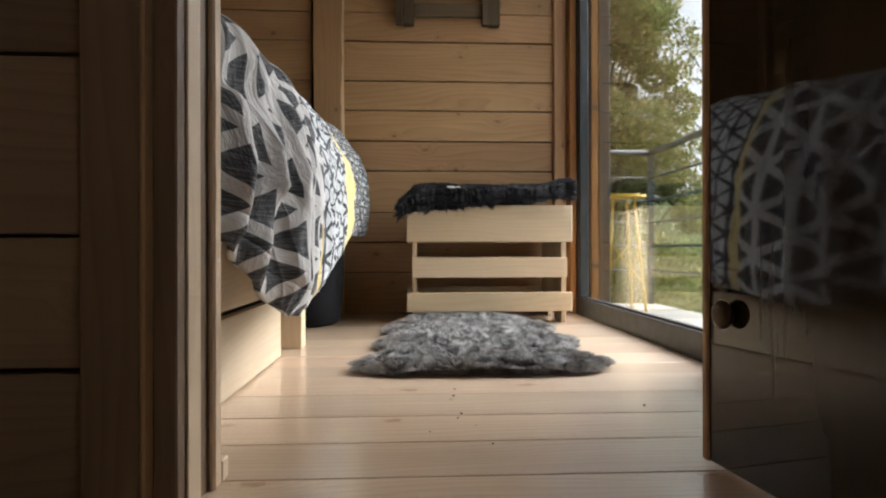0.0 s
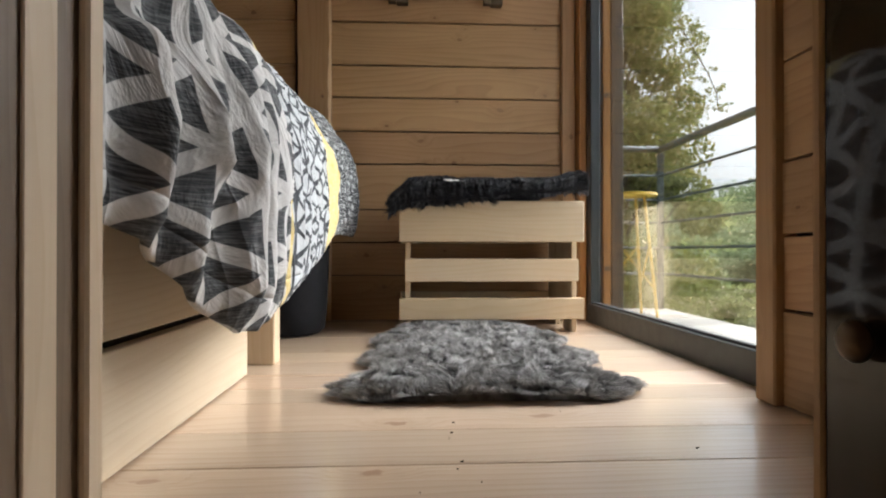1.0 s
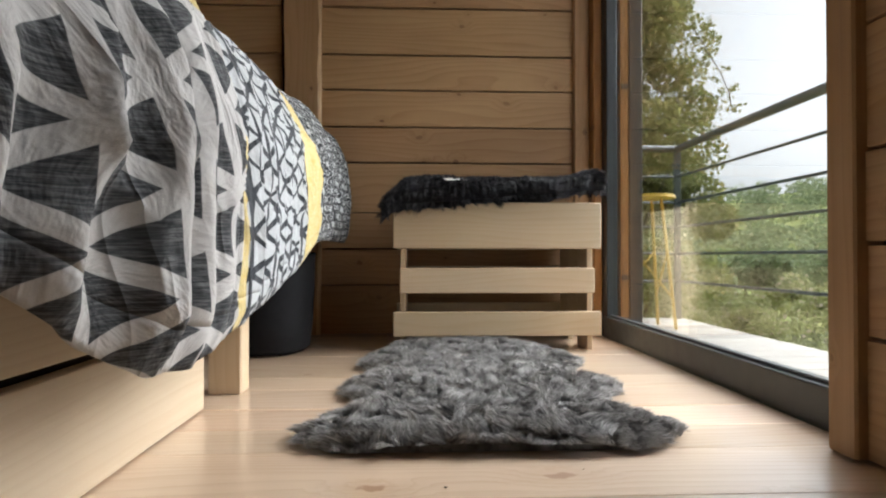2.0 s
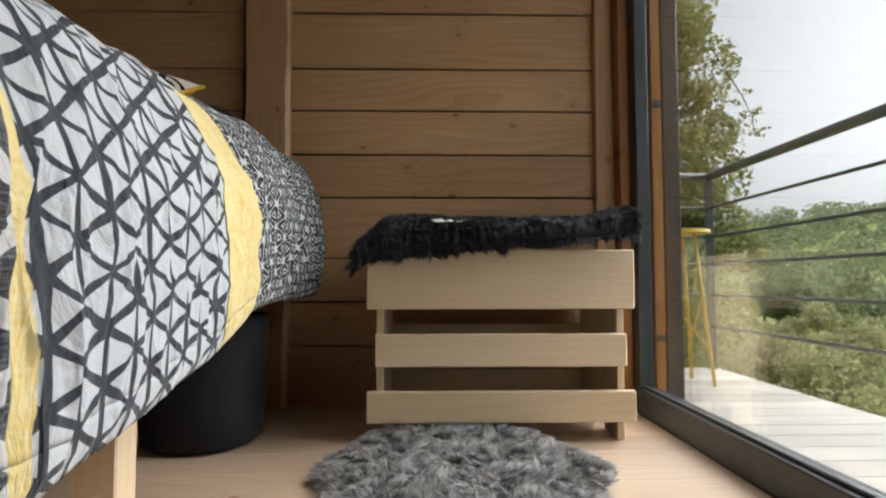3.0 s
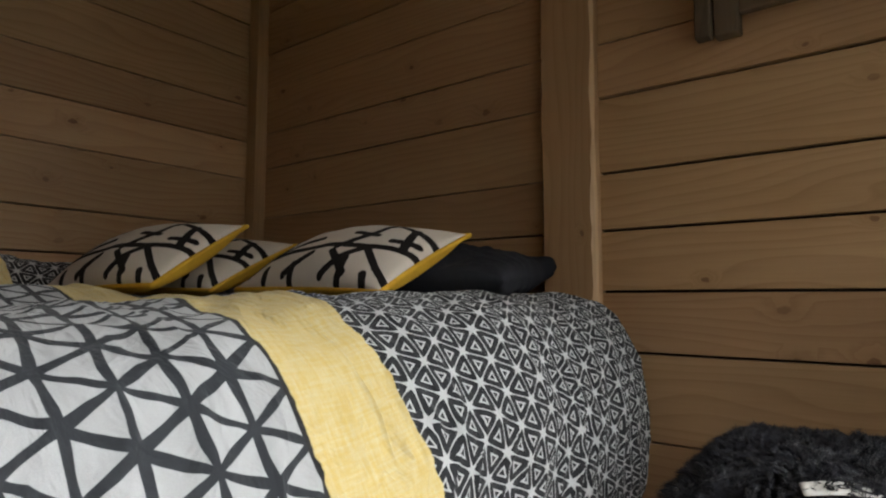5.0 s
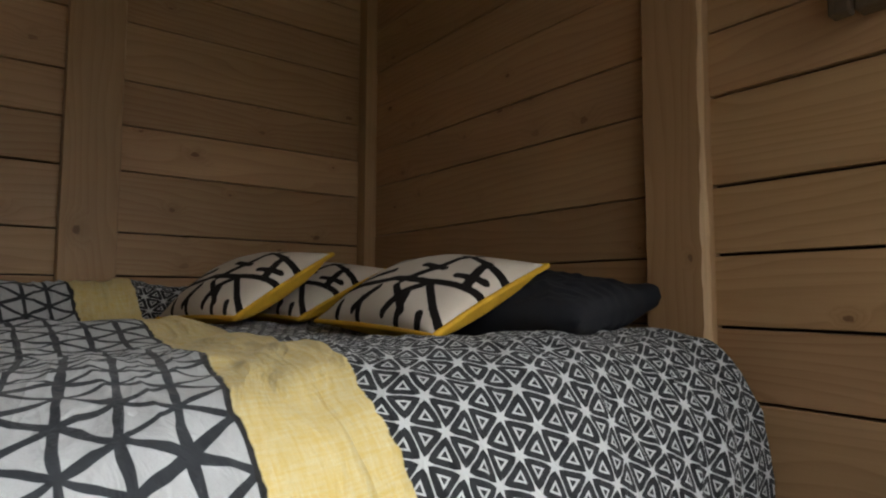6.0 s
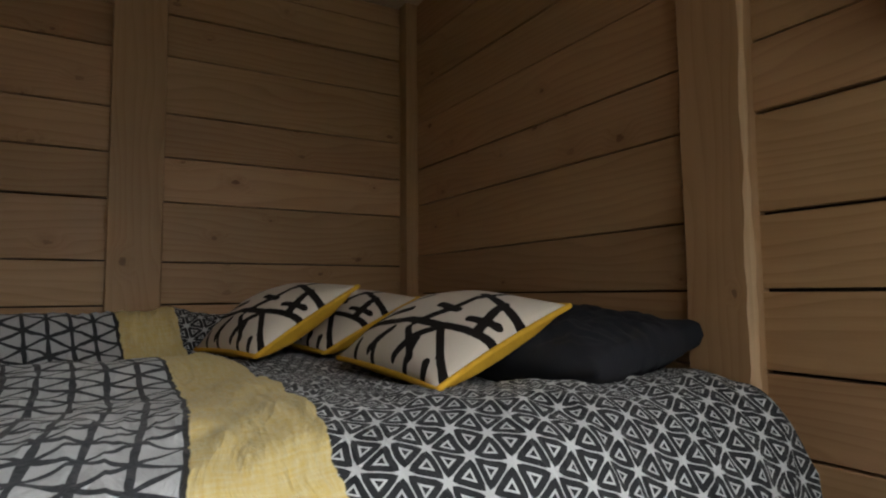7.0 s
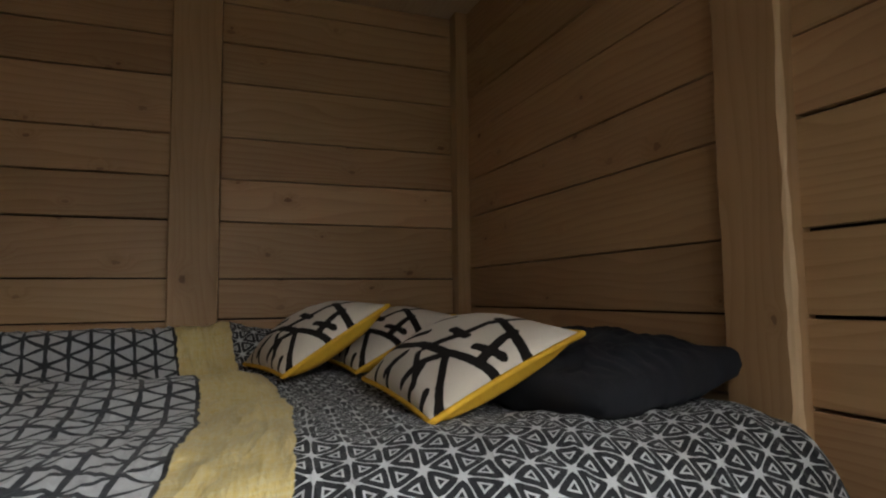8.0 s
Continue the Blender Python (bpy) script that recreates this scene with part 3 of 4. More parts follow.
# ---- duvet ----
def duvet_mat():
    m = Nodes("printed_cotton_duvet")
    uv = m.coords("UV")
    warp = m.noise(m.vmath("MULTIPLY", uv, (1, 1, 1)), 9.0, 2, 0.5, out="Color")
    wob = m.vmath("MULTIPLY", m.vmath("SUBTRACT", warp, (0.5, 0.5, 0.5)), (0.011, 0.011, 0))
    p = m.vmath("ADD", uv, wob)
    s = m.node("ShaderNodeSeparateXYZ")
    m.link(p, s.inputs[0])
    u, v = s.outputs[0], s.outputs[1]
    weave = m.noise(m.vmath("MULTIPLY", uv, (900, 900, 1)), 1.0, 1)
    slub = m.noise(m.vmath("MULTIPLY", uv, (260, 24, 1)), 1.0, 3, 0.65)
    slub2 = m.noise(m.vmath("MULTIPLY", uv, (30, 300, 1)), 1.0, 3, 0.65)

    def lattice(side, u=u, v=v):
        h = side * 0.8660254
        pu = m.math("DIVIDE", u, h)
        pv = m.math("MULTIPLY", v, 0.8660254 / h)
        p1 = m.math("ADD", m.math("MULTIPLY", pu, 0.5), pv)
        p2 = m.math("SUBTRACT", p1, pu)
        ds = []
        for q in (pu, p1, p2):
            ds.append(m.math("ABSOLUTE", m.math("SUBTRACT", m.math("FRACT", m.math("ADD", q, 0.5)), 0.5)))
        least = m.math("MINIMUM", ds[0], m.math("MINIMUM", ds[1], ds[2]))
        most = m.math("MAXIMUM", ds[0], m.math("MAXIMUM", ds[1], ds[2]))
        return least, most

    white = (0.51, 0.53, 0.545, 1)
    # large negative triangles at the foot
    la, _ = lattice(0.12)
    heather = m.mix(m.range(slub2, 0.42, 0.68), (0.040, 0.043, 0.048, 1), (0.17, 0.175, 0.18, 1))
    zone_a = m.mix(m.range(la, 0.108, 0.12), (0.58, 0.57, 0.56, 1), heather)
    # white triangles with dark strokes
    lb, mb = lattice(0.066)
    wide = m.range(m.noise(uv, 16.0, 1), 0.3, 0.7, 0.058, 0.125)
    zone_b = m.mix(m.range(m.math("SUBTRACT", lb, wide), -0.008, 0.008), (0.045, 0.050, 0.058, 1), white)
    # small triangles inside one another
    lc, mc = lattice(0.055)
    # white lines that swell to spiky stars where they meet
    ray = m.math("ADD", 0.021, m.range(mc, 0.06, 0.27, 0.075, 0.0))
    t1 = m.range(m.math("SUBTRACT", lc, ray), -0.006, 0.006)
    t2 = m.range(lc, 0.200, 0.213)
    t3 = m.range(lc, 0.262, 0.275)
    dark_c = m.math("MULTIPLY", t1, m.math("SUBTRACT", 1.0, m.math("MULTIPLY", t2, m.math("SUBTRACT", 1.0, t3))))
    zone_c = m.mix(dark_c, (0.56, 0.575, 0.585, 1), (0.030, 0.032, 0.036, 1))
    mott = m.math("MULTIPLY", m.math("ADD", m.noise(m.vmath("MULTIPLY", uv, (150, 22, 1)), 1.0, 3, 0.6), m.noise(m.vmath("MULTIPLY", uv, (20, 170, 1)), 1.0, 3, 0.6)), 0.5)
    yel = m.mix(m.range(m.math("ADD", m.math("MULTIPLY", slub, 0.15), m.math("MULTIPLY", mott, 0.85)), 0.40, 0.68), (0.69, 0.52, 0.18, 1), (0.73, 0.66, 0.40, 1))
    e = m.noise(uv, 26.0, 2)
    ue = m.math("ADD", u, m.range(e, 0.3, 0.7, -0.0035, 0.0035))
    line = (0.035, 0.035, 0.035, 1)
    col = zone_a
    for at, nxt in ((-0.552, yel), (-0.526, zone_b), (-0.004, line), (0.003, yel), (0.168, zone_c)):
        col = m.mix(m.range(ue, at - 0.0012, at + 0.0012), col, nxt)
    hsv = m.node("ShaderNodeHueSaturation")
    m.link(col, hsv.inputs["Color"])
    m.link(m.range(weave, 0.3, 0.7, 0.92, 1.06), hsv.inputs["Value"])
    crease = m.noise(m.vmath("MULTIPLY", uv, (9, 5, 1)), 1.0, 4, 0.6, 1.5)
    fold = m.noise(m.vmath("MULTIPLY", uv, (40, 30, 1)), 1.0, 2, 0.6, 1.0)
    ridge = m.noise(m.vmath("MULTIPLY", uv, (11, 2.6, 1)), 1.0, 2, 0.5, 0.6)
    ridge = m.math("POWER", m.math("SUBTRACT", 1.0, m.math("ABSOLUTE", m.math("MULTIPLY", m.math("SUBTRACT", ridge, 0.5), 4.0))), 3.0)
    crease = m.math("ADD", crease, m.math("MULTIPLY", m.math("MAXIMUM", ridge, 0.0), 0.3))
    m.bump(m.math("ADD", m.math("ADD", crease, m.math("MULTIPLY", fold, 0.12)), m.math("MULTIPLY", weave, 0.012)), 0.62, 0.028)
    m.bsdf.inputs["Sheen Weight"].default_value = 0.1
    return m.done(hsv.outputs[0], 0.85, 0, 0.2)


DUVET = duvet_mat()
HEM_Y = [0.76, 0.93, 1.01, 1.10, 1.22, 1.36, 1.47, 1.62, 1.80, 2.07, 2.20, 2.28, 2.45, 2.97]
HEM_Z = [0.330, 0.335, 0.310, 0.248, 0.180, 0.166, 0.182, 0.205, 0.230, 0.282, 0.318, 0.350, 0.364, 0.367]


def duvet_profile(y):
    """The duvet's section across the bed: points (x, z) from the wall to the hem."""
    foot = float(np.interp(y, (1.05, 1.4, 1.76, 1.94, 2.2), (1.0, 0.62, 0.27, 0.26, 0.0)))
    top = 0.797 - 0.075 * foot
    hem = float(np.interp(y, HEM_Y, HEM_Z))
    out = -0.224 + 0.014 * min(max((y - 2.1) / 0.6, 0), 1) - 0.085 * min(max((1.32 - y) / 0.5, 0), 1) ** 1.3
    head = min(max((y - 2.1) / 0.45, 0), 1)
    end = min(max((y - 2.7) / 0.25, 0), 1)
    fold = min(max((2.28 - y) / 0.14, 0), 1)
    return [
        (WEST + 0.012, 0.945 - 0.02 * head), (-1.70, 0.93), (-1.60, 0.855 - 0.02 * fold), (-1.45, 0.822 - 0.042 * fold), (-1.32, 0.822), (-1.18, 0.822 + 0.03 * fold - 0.02 * foot), (-0.9, 0.82 - 0.045 * foot),
        (-0.62, 0.820 - 0.055 * foot), (-0.45, top + 0.018 + 0.018 * head), (-0.37, top - 0.002 + 0.03 * head + 0.012 * end), (-0.30, top - 0.05 + 0.045 * head + 0.02 * end), (out - 0.03, top - 0.14 + 0.05 * head + 0.025 * end),
        (out + 0.004, top * 0.55 + hem * 0.45), (out, top * 0.2 + hem * 0.8), (out - 0.012, hem),
    ]


def resample(pts, count):
    """Catmull-Rom through the points, evenly spaced."""
    dense = []
    for i in range(len(pts) - 1):
        p0, p1, p2, p3 = (np.array(pts[min(max(i + k, 0), len(pts) - 1)]) for k in (-1, 0, 1, 2))
        for k in range(12):
            t = k / 12
            dense.append(0.5 * (2 * p1 + (p2 - p0) * t + (2 * p0 - 5 * p1 + 4 * p2 - p3) * t * t + (3 * p1 - p0 - 3 * p2 + p3) * t ** 3))
    dense.append(np.array(pts[-1]))
    dense = np.array(dense)
    seg = np.r_[0, np.cumsum(np.linalg.norm(np.diff(dense, axis=0), axis=1))]
    s = np.linspace(0, seg[-1], count)
    return np.stack([np.interp(s, seg, dense[:, 0]), np.interp(s, seg, dense[:, 1])], 1), s


NU, NV = 400, 220
dv, duv = [], []
EDGE_X = -0.34
for i in range(NU):
    y = 0.85 + (2.975 - 0.85) * i / (NU - 1)
    p, s = resample(duvet_profile(y), NV)
    top_run = p[:, 1] > 0.62
    edge = float(np.interp(EDGE_X, p[top_run, 0], s[top_run]))
    for j in range(NV):
        x, z = p[j]
        t = np.array(p[min(j + 1, NV - 1)] - p[max(j - 1, 0)])
        t /= np.linalg.norm(t)
        nx, nz = -t[1], t[0]
        down = min(max((s[j] - edge) / 0.4, 0), 1)
        foot = min(max((1.65 - y) / 0.3, 0), 1)
        # hanging folds, deeper towards the hem and the foot
        k = 0.022 * down * (0.5 + foot) * noise.noise((y * 9.0, down * 0.8, 0.3)) + 0.018 * down ** 0.5 * foot * math.sin(y * 52 + 3 * noise.noise((y * 4, down * 1.5, 5)))
        k += 0.016 * (1 - down) * noise.noise((x * 4.5, y * 5.5, 1.7)) + 0.006 * noise.noise((x * 14, y * 14, z * 10))
        side_fold = noise.noise((y * 13.0 + 1.5 * noise.noise((y * 3, down * 2, 8)), down * 0.7, 2.2))
        k += down ** 0.6 * (0.012 + 0.004 * foot) * ((1 - abs(side_fold)) ** 4 - 0.4)
        gather = noise.noise((y * 20.0, x * 3.5, 6.1))
        k += (1 - 0.75 * down) * 0.010 * ((1 - abs(gather)) ** 5 - 0.15) * min(max(noise.noise((x * 2.2, y * 2.2, 12)) + 0.45, 0), 1)
        # narrow slanting creases in the hanging cloth
        slant = noise.noise((y * 17.0 + 2.2 * down + 1.2 * noise.noise((y * 4, down * 3, 1)), down * 1.3, 15.5))
        here = min(max(noise.noise((y * 3.5, down * 2.5, 21)) + 0.5, 0), 1)
        k += min(down * 6, 1.0) * here * 0.012 * ((1 - abs(slant)) ** 7 - 0.12)
        k *= min(1.0, 0.25 + (s[-1] - s[j]) / 0.10)
        lump = (1 - down) * 0.012 * abs(noise.noise((x * 7 + y * 3, y * 8, 4.2)))
        yy_ = y + 0.012 * down * noise.noise((y * 8, z * 5, 9))
        if s[-1] - s[j] < 0.03:
            k -= 0.010 * (1 - (s[-1] - s[j]) / 0.03)
        dv.append((max(x + nx * k, WEST + 0.004), yy_, z + nz * (k + lump)))
        v_ = s[j] - edge
        centre = 2.010 + (0.13 * v_ if v_ > 0 else 0.12 * min(-v_, 0.45) if v_ > -0.45 else 0.054 - 0.12 * max(-v_ - 0.75, 0))
        duv.append((y - centre, v_))
duvet = thing("duvet", "rumpled duvet printed with black and white triangles and yellow bands", "duvet")
HEM = 7
for name, j0, j1, lb in (("cover", 0, NV - HEM, ""), ("hem", NV - HEM, NV - 1, "stitched hem of the hanging edge")):
    wide = j1 - j0 + 1
    keep_v = [i * NV + j for i in range(NU) for j in range(j0, j1 + 1)]
    df = []
    for i in range(NU - 1):
        for j in range(wide - 1):
            k = i * wide + j
            df.append((k, k + 1, k + wide + 1, k + wide))
    cloth = mesh_of(name, [dv[k] for k in keep_v], df, DUVET)
    cloth.parent = duvet
    tagged(cloth, lb)
    lay = cloth.data.uv_layers.new(name="UVMap")
    vi = np.zeros(len(cloth.data.loops), np.int32)
    cloth.data.loops.foreach_get("vertex_index", vi)
    lay.data.foreach_set("uv", np.array([duv[k] for k in keep_v], np.float32)[vi].ravel())
    sol = cloth.modifiers.new("thick", "SOLIDIFY")
    sol.thickness, sol.offset = 0.012, -1.0


# ---- cushions ----
def strokes_sdf(a, b):
    """Metres from (a, b), both -1 to 1, to the nearest brush stroke of the print."""
    segs = [
        (-0.69, -0.57, 0.54, -0.34), (0.54, -0.34, 0.84, -0.21), (0.84, -0.21, 1.0, -0.12), (0.57, -0.36, 0.82, -0.69), (0.82, -0.69, 1.0, -0.88),
        (0.38, 0.55, 0.78, 0.4), (0.78, 0.4, 1.0, 0.31), (0.48, 0.4, 0.48, 0.85), (0.87, -0.13, 0.75, 0.43), (0.71, -0.05, 0.93, 0.08),
        (0.25, -0.44, 0.44, -0.03), (0.44, -0.03, 0.45, 0.4), (0.27, -0.01, 0.5, 0.0), (0.24, -0.56, 0.49, -0.86), (0.23, -0.91, 0.52, -0.43),
        (0.46, -0.99, 0.45, -0.65), (0.78, -0.98, 0.74, -0.85), (-0.88, -0.84, -0.68, -0.55), (-0.68, -0.55, -0.52, -0.06), (-0.52, -0.06, -0.3, 0.35),
        (-0.3, -0.9, -0.03, -0.59), (-0.64, -0.48, -0.14, -0.15), (-0.19, -0.97, -0.21, -0.78), (-0.58, -0.95, -0.61, -0.8),
    ]
    best = 9.0
    for x0, y0, x1, y1 in segs:
        dx, dy = x1 - x0, y1 - y0
        t = min(max(((a - x0) * dx + (b - y0) * dy) / (dx * dx + dy * dy), 0), 1)
        best = min(best, math.hypot(0.24 * (a - x0 - dx * t), 0.155 * (b - y0 - dy * t)))
    return best


def print_mat():
    m = Nodes("cushion_print")
    at = m.node("ShaderNodeAttribute")
    at.attribute_name = "stroke"
    p = m.coords()
    w = m.noise(p, 700, 2)
    edge = m.noise(p, 60, 2)
    f = m.range(m.math("ADD", at.outputs["Fac"], m.range(edge, 0.3, 0.7, -0.0009, 0.0009)), 0.0094, 0.0104)
    col = m.mix(f, (0.014, 0.011, 0.010, 1), m.mix(w, (0.60, 0.53, 0.45, 1), (0.70, 0.64, 0.56, 1)))
    m.bump(m.math("ADD", w, m.math("MULTIPLY", m.noise(p, 14, 3), 2.0)), 0.3, 0.002)
    return m.done(col, 0.85, 0, 0.2)


PRINT = print_mat()
MUSTARD = plain("mustard_velvet", (0.62, 0.36, 0.03), 0.8, 0, 0.12, 90, 0.3, 0.25)


def pillow_grid(w, h, t, side, count, power=0.42):
    """One face of a stuffed pillow, flat in xy."""
    vs, ab = [], []
    for i in range(count):
        for j in range(count):
            a, b = -1 + 2 * i / (count - 1), -1 + 2 * j / (count - 1)
            x = w / 2 * a * (1 - 0.055 * (1 - b * b) * abs(a))
            y = h / 2 * b * (1 - 0.055 * (1 - a * a) * abs(b))
            puff = (max(0.0, (1 - a * a) * (1 - b * b))) ** power
            z = side * t / 2 * puff + 0.006 * puff * noise.noise((a * 2.5, b * 2.5, side * 3.0))
            vs.append((x, y, z))
            ab.append((a, b))
    fs = []
    for i in range(count - 1):
        for j in range(count - 1):
            k = i * count + j
            q = (k, k + count, k + count + 1, k + 1)
            fs.append(q if side > 0 else q[::-1])
    return vs, fs, ab


def cushion(label, m):
    ob = thing("cushion", label, "cushion", "cushions on the bed")
    vs, fs, ab = pillow_grid(0.481, 0.307, 0.145, 1, 130, 0.55)
    face = mesh_of("front", vs, fs, PRINT)
    at = face.data.attributes.new("stroke", "FLOAT", "POINT")
    at.data.foreach_set("value", [strokes_sdf(a, b) for a, b in ab])
    face.parent = ob
    tagged(face, "off-white cloth with black brush strokes")
    vs, fs, ab = pillow_grid(0.481, 0.307, 0.13, -1, 40, 0.4)
    back = mesh_of("back", vs, fs, MUSTARD)
    back.parent = ob
    tagged(back, "mustard yellow velvet back")
    bm = bmesh.new()
    per = []
    for k in range(160):
        e, f = divmod(k, 40)
        c = -1 + 2 * f / 40
        a, b = ((c, -1), (1, c), (-c, 1), (-1, -c))[e]
        per.append((0.2405 * a * (1 - 0.055 * (1 - b * b) * abs(a)) * 1.008, 0.1535 * b * (1 - 0.055 * (1 - a * a) * abs(b)) * 1.008, -0.003))
    loops = []
    for k in range(160):
        p = Vector(per[k])
        ahead = (Vector(per[(k + 1) % 160]) - Vector(per[k - 1])).normalized()
        out = ahead.cross(Vector((0, 0, 1)))
        loops.append([bm.verts.new(p + 0.006 * (math.cos(q) * out + math.sin(q) * Vector((0, 0, 1)))) for q in [2 * math.pi * n_ / 8 for n_ in range(8)]])
    for k in range(160):
        a_, b_ = loops[k], loops[(k + 1) % 160]
        for q in range(8):
            bm.faces.new((a_[q], a_[(q + 1) % 8], b_[(q + 1) % 8], b_[q]))
    bmesh.ops.recalc_face_normals(bm, faces=bm.faces)
    part("piping", bm, MUSTARD, ob, "mustard yellow piping", True)
    ob.matrix_basis = m
    return ob


def stuffed(label, w, h, t, m, material):
    ob = thing("pillow", label, "pillow", m=m)
    bm = bmesh.new()
    for side in (1, -1):
        vs, fs, ab = pillow_grid(w, h, t, side, 64, power=0.37)
        made = []
        for v, (a, b) in zip(vs, ab):
            rim = (1 - abs(a)) * (1 - abs(b))
            crease = 0.012 * noise.noise((a * 5, b * 5, side * 2.0)) - 0.009 * (1 - abs(noise.noise((a * 4 + 2 * b, b * 9, 3.0 + side)))) ** 5 + 0.014 * abs(noise.noise((a * 3 + b * 4, b * 2, 7.0 + side)))
            ear = (max(0.0, (a - 0.72) / 0.28) * max(0.0, (b - 0.6) / 0.4)) ** 1.4
            tuck = 0.014 * noise.noise((a * 9, b * 11, 5.0)) * max(0.0, -b) * min(1, rim * 14)
            made.append(bm.verts.new((v[0] + 0.075 * ear, v[1], v[2] + side * (crease + tuck) * min(1, rim * 9) + 0.045 * ear)))
        for f in fs:
            bm.faces.new([made[k] for k in f])
    bmesh.ops.remove_doubles(bm, verts=bm.verts, dist=0.0015)
    part("case", bm, material, ob, smooth=True)
    return ob


first = cushion("off-white cushion with black strokes and mustard edge", pose(-0.75, 2.553, 0.912, 25.3, 1.2, -1.3))
copy_thing(first, pose(-1.31, 2.345, 0.930, 31, -2, 7))
copy_thing(first, pose(-1.375, 2.558, 0.918, 26, 0, 3))
stuffed("charcoal cotton pillow at the head of the bed", 0.56, 0.39, 0.155, pose(-0.70, 2.79, 0.882, 6, 0, 10), CHARCOAL)

# ---- wall rack ----
rack = thing("coat_rack", "weathered dark wooden rack on the boarded wall", "rack")
for x0 in (-0.076, 0.345):
    bar("upright", rack, OLDWOOD, (x0, 2.955, 1.405), (x0 + 0.034, 2.985, 1.66), 0.003, "z")
    bar("upright", rack, OLDWOOD, (x0 + 0.036, 2.972, 1.41), (x0 + 0.088, BACK - 0.001, 1.66), 0.003, "z")
bar("crossbar", rack, OLDWOOD, (0.013, 2.975, 1.452), (0.38, 3.0, 1.515), 0.003)
bar("crossbar", rack, OLDWOOD, (0.013, 2.975, 1.59), (0.38, 3.0, 1.64), 0.003)

# ---- balcony ----
DZ = -0.105
RX, RY = 1.83, 4.56
balcony = setting("balcony", boxed(0.885, RX + 0.05, -0.6, RY + 0.06, DZ - 0.16, DZ - 0.03), GAP, "joists under the balcony deck", "balcony")
railing = thing("railing", "grey steel balcony railing with horizontal bars", "railing")
for x, y in ((RX, RY), (RX, 0.6), (1.0, RY)):
    part("railing_post", boxed(x - 0.022, x + 0.022, y - 0.012, y + 0.012, DZ, 1.03, bevel=0.002), STEEL, railing)
part("top_rail", tube(tube(bmesh.new(), (RX, -0.6, 1.045), (RX, RY + 0.02, 1.045), 0.024), (0.97, RY, 1.045), (RX, RY, 1.045), 0.0235), STEEL, railing, smooth=True)
for z in (0.855, 0.68, 0.515, 0.335, 0.15):
    part("bar", tube(tube(bmesh.new(), (RX, -0.6, z), (RX, RY, z), 0.0085), (0.97, RY, z), (RX, RY, z), 0.0085), STEEL, railing, smooth=True)

stool = thing("bar_stool", "yellow metal bar stool standing on the balcony", "stool", m=pose(1.43, 4.10, DZ))
sb = bmesh.new()
bmesh.ops.create_cone(sb, cap_ends=True, segments=40, radius1=0.175, radius2=0.17, depth=0.018, matrix=pose(0, 0, 0.775))
part("seat", sb, YELLOW_PAINT, stool)
for k in range(4):
    t = radians(45 + 90 * k)
    c, s = math.cos(t), math.sin(t)
    part("leg", tube(bmesh.new(), (0.10 * c, 0.10 * s, 0.768), (0.185 * c, 0.185 * s, 0.0), 0.009), YELLOW_PAINT, stool, smooth=True)
    t2 = t + math.pi / 2
    part("brace", tube(bmesh.new(), (0.135 * c, 0.135 * s, 0.45), (0.165 * math.cos(t2), 0.165 * math.sin(t2), 0.18), 0.006), YELLOW_PAINT, stool, smooth=True)


# ---- land ----
def green(name, a, b, scale, rough=0.9):
    m = Nodes(name)
    p = m.coords()
    x, y = m.noise(p, scale, 4, 0.65), m.noise(p, scale * 9, 3, 0.6)
    f = m.math("ADD", m.math("MULTIPLY", x, 0.7), m.math("MULTIPLY", y, 0.4))
    return m.done(m.mix(m.range(f, 0.35, 0.75), (*a, 1), (*b, 1)), rough, 0, 0.1)


MEADOW = green("meadow_grass", (0.16, 0.21, 0.06), (0.34, 0.35, 0.13), 0.12)


def leaf_mat(name, a, b, c):
    m = Nodes(name)
    r = m.island()
    big = m.noise(m.coords(), 0.8, 2)
    col = m.mix(m.math("ADD", m.math("MULTIPLY", r, 0.7), m.range(big, 0.35, 0.65, -0.1, 0.35)), (*a, 1), (*b, 1))
    col = m.mix(m.math("GREATER_THAN", r, 0.90), col, (*c, 1))
    m.done(col, 0.55, 0, 0.3)
    thin = m.node("ShaderNodeBsdfTranslucent")
    m.link(col, thin.inputs["Color"])
    both = m.node("ShaderNodeMixShader")
    both.inputs[0].default_value = 0.45
    m.link(m.bsdf.outputs[0], both.inputs[1])
    m.link(thin.outputs[0], both.inputs[2])
    m.link(both.outputs[0], m.tree.nodes["Material Output"].inputs["Surface"])
    return m.mat


LEAF = leaf_mat("oak_leaves", (0.15, 0.18, 0.06), (0.38, 0.37, 0.14), (0.46, 0.40, 0.20))
LEAF2 = leaf_mat("hedge_leaves", (0.24, 0.26, 0.11), (0.50, 0.50, 0.24), (0.58, 0.48, 0.38))
# the far leaves' colours are lightened and greyed to paint in distance haze
LEAF3 = leaf_mat("hazed_distant_leaves", (0.16, 0.21, 0.11), (0.36, 0.41, 0.23), (0.44, 0.44, 0.27))
BARK = plain("bark", (0.10, 0.085, 0.065), 0.9, 0, 0.3, 12, 0.8)


def ground_z(x, y):
    r = math.hypot(x - 1, y - 2)
    hill = 32 * max(0.0, min((r - 120) / 180, 1)) ** 1.2 * (0.75 + 0.35 * math.sin(math.atan2(y, x) * 7 + 1.0))
    return -3.6 - 2.2 * min(max((r - 4) / 40, 0), 1) + hill + 0.25 * noise.noise((x * 0.12, y * 0.12, 0))


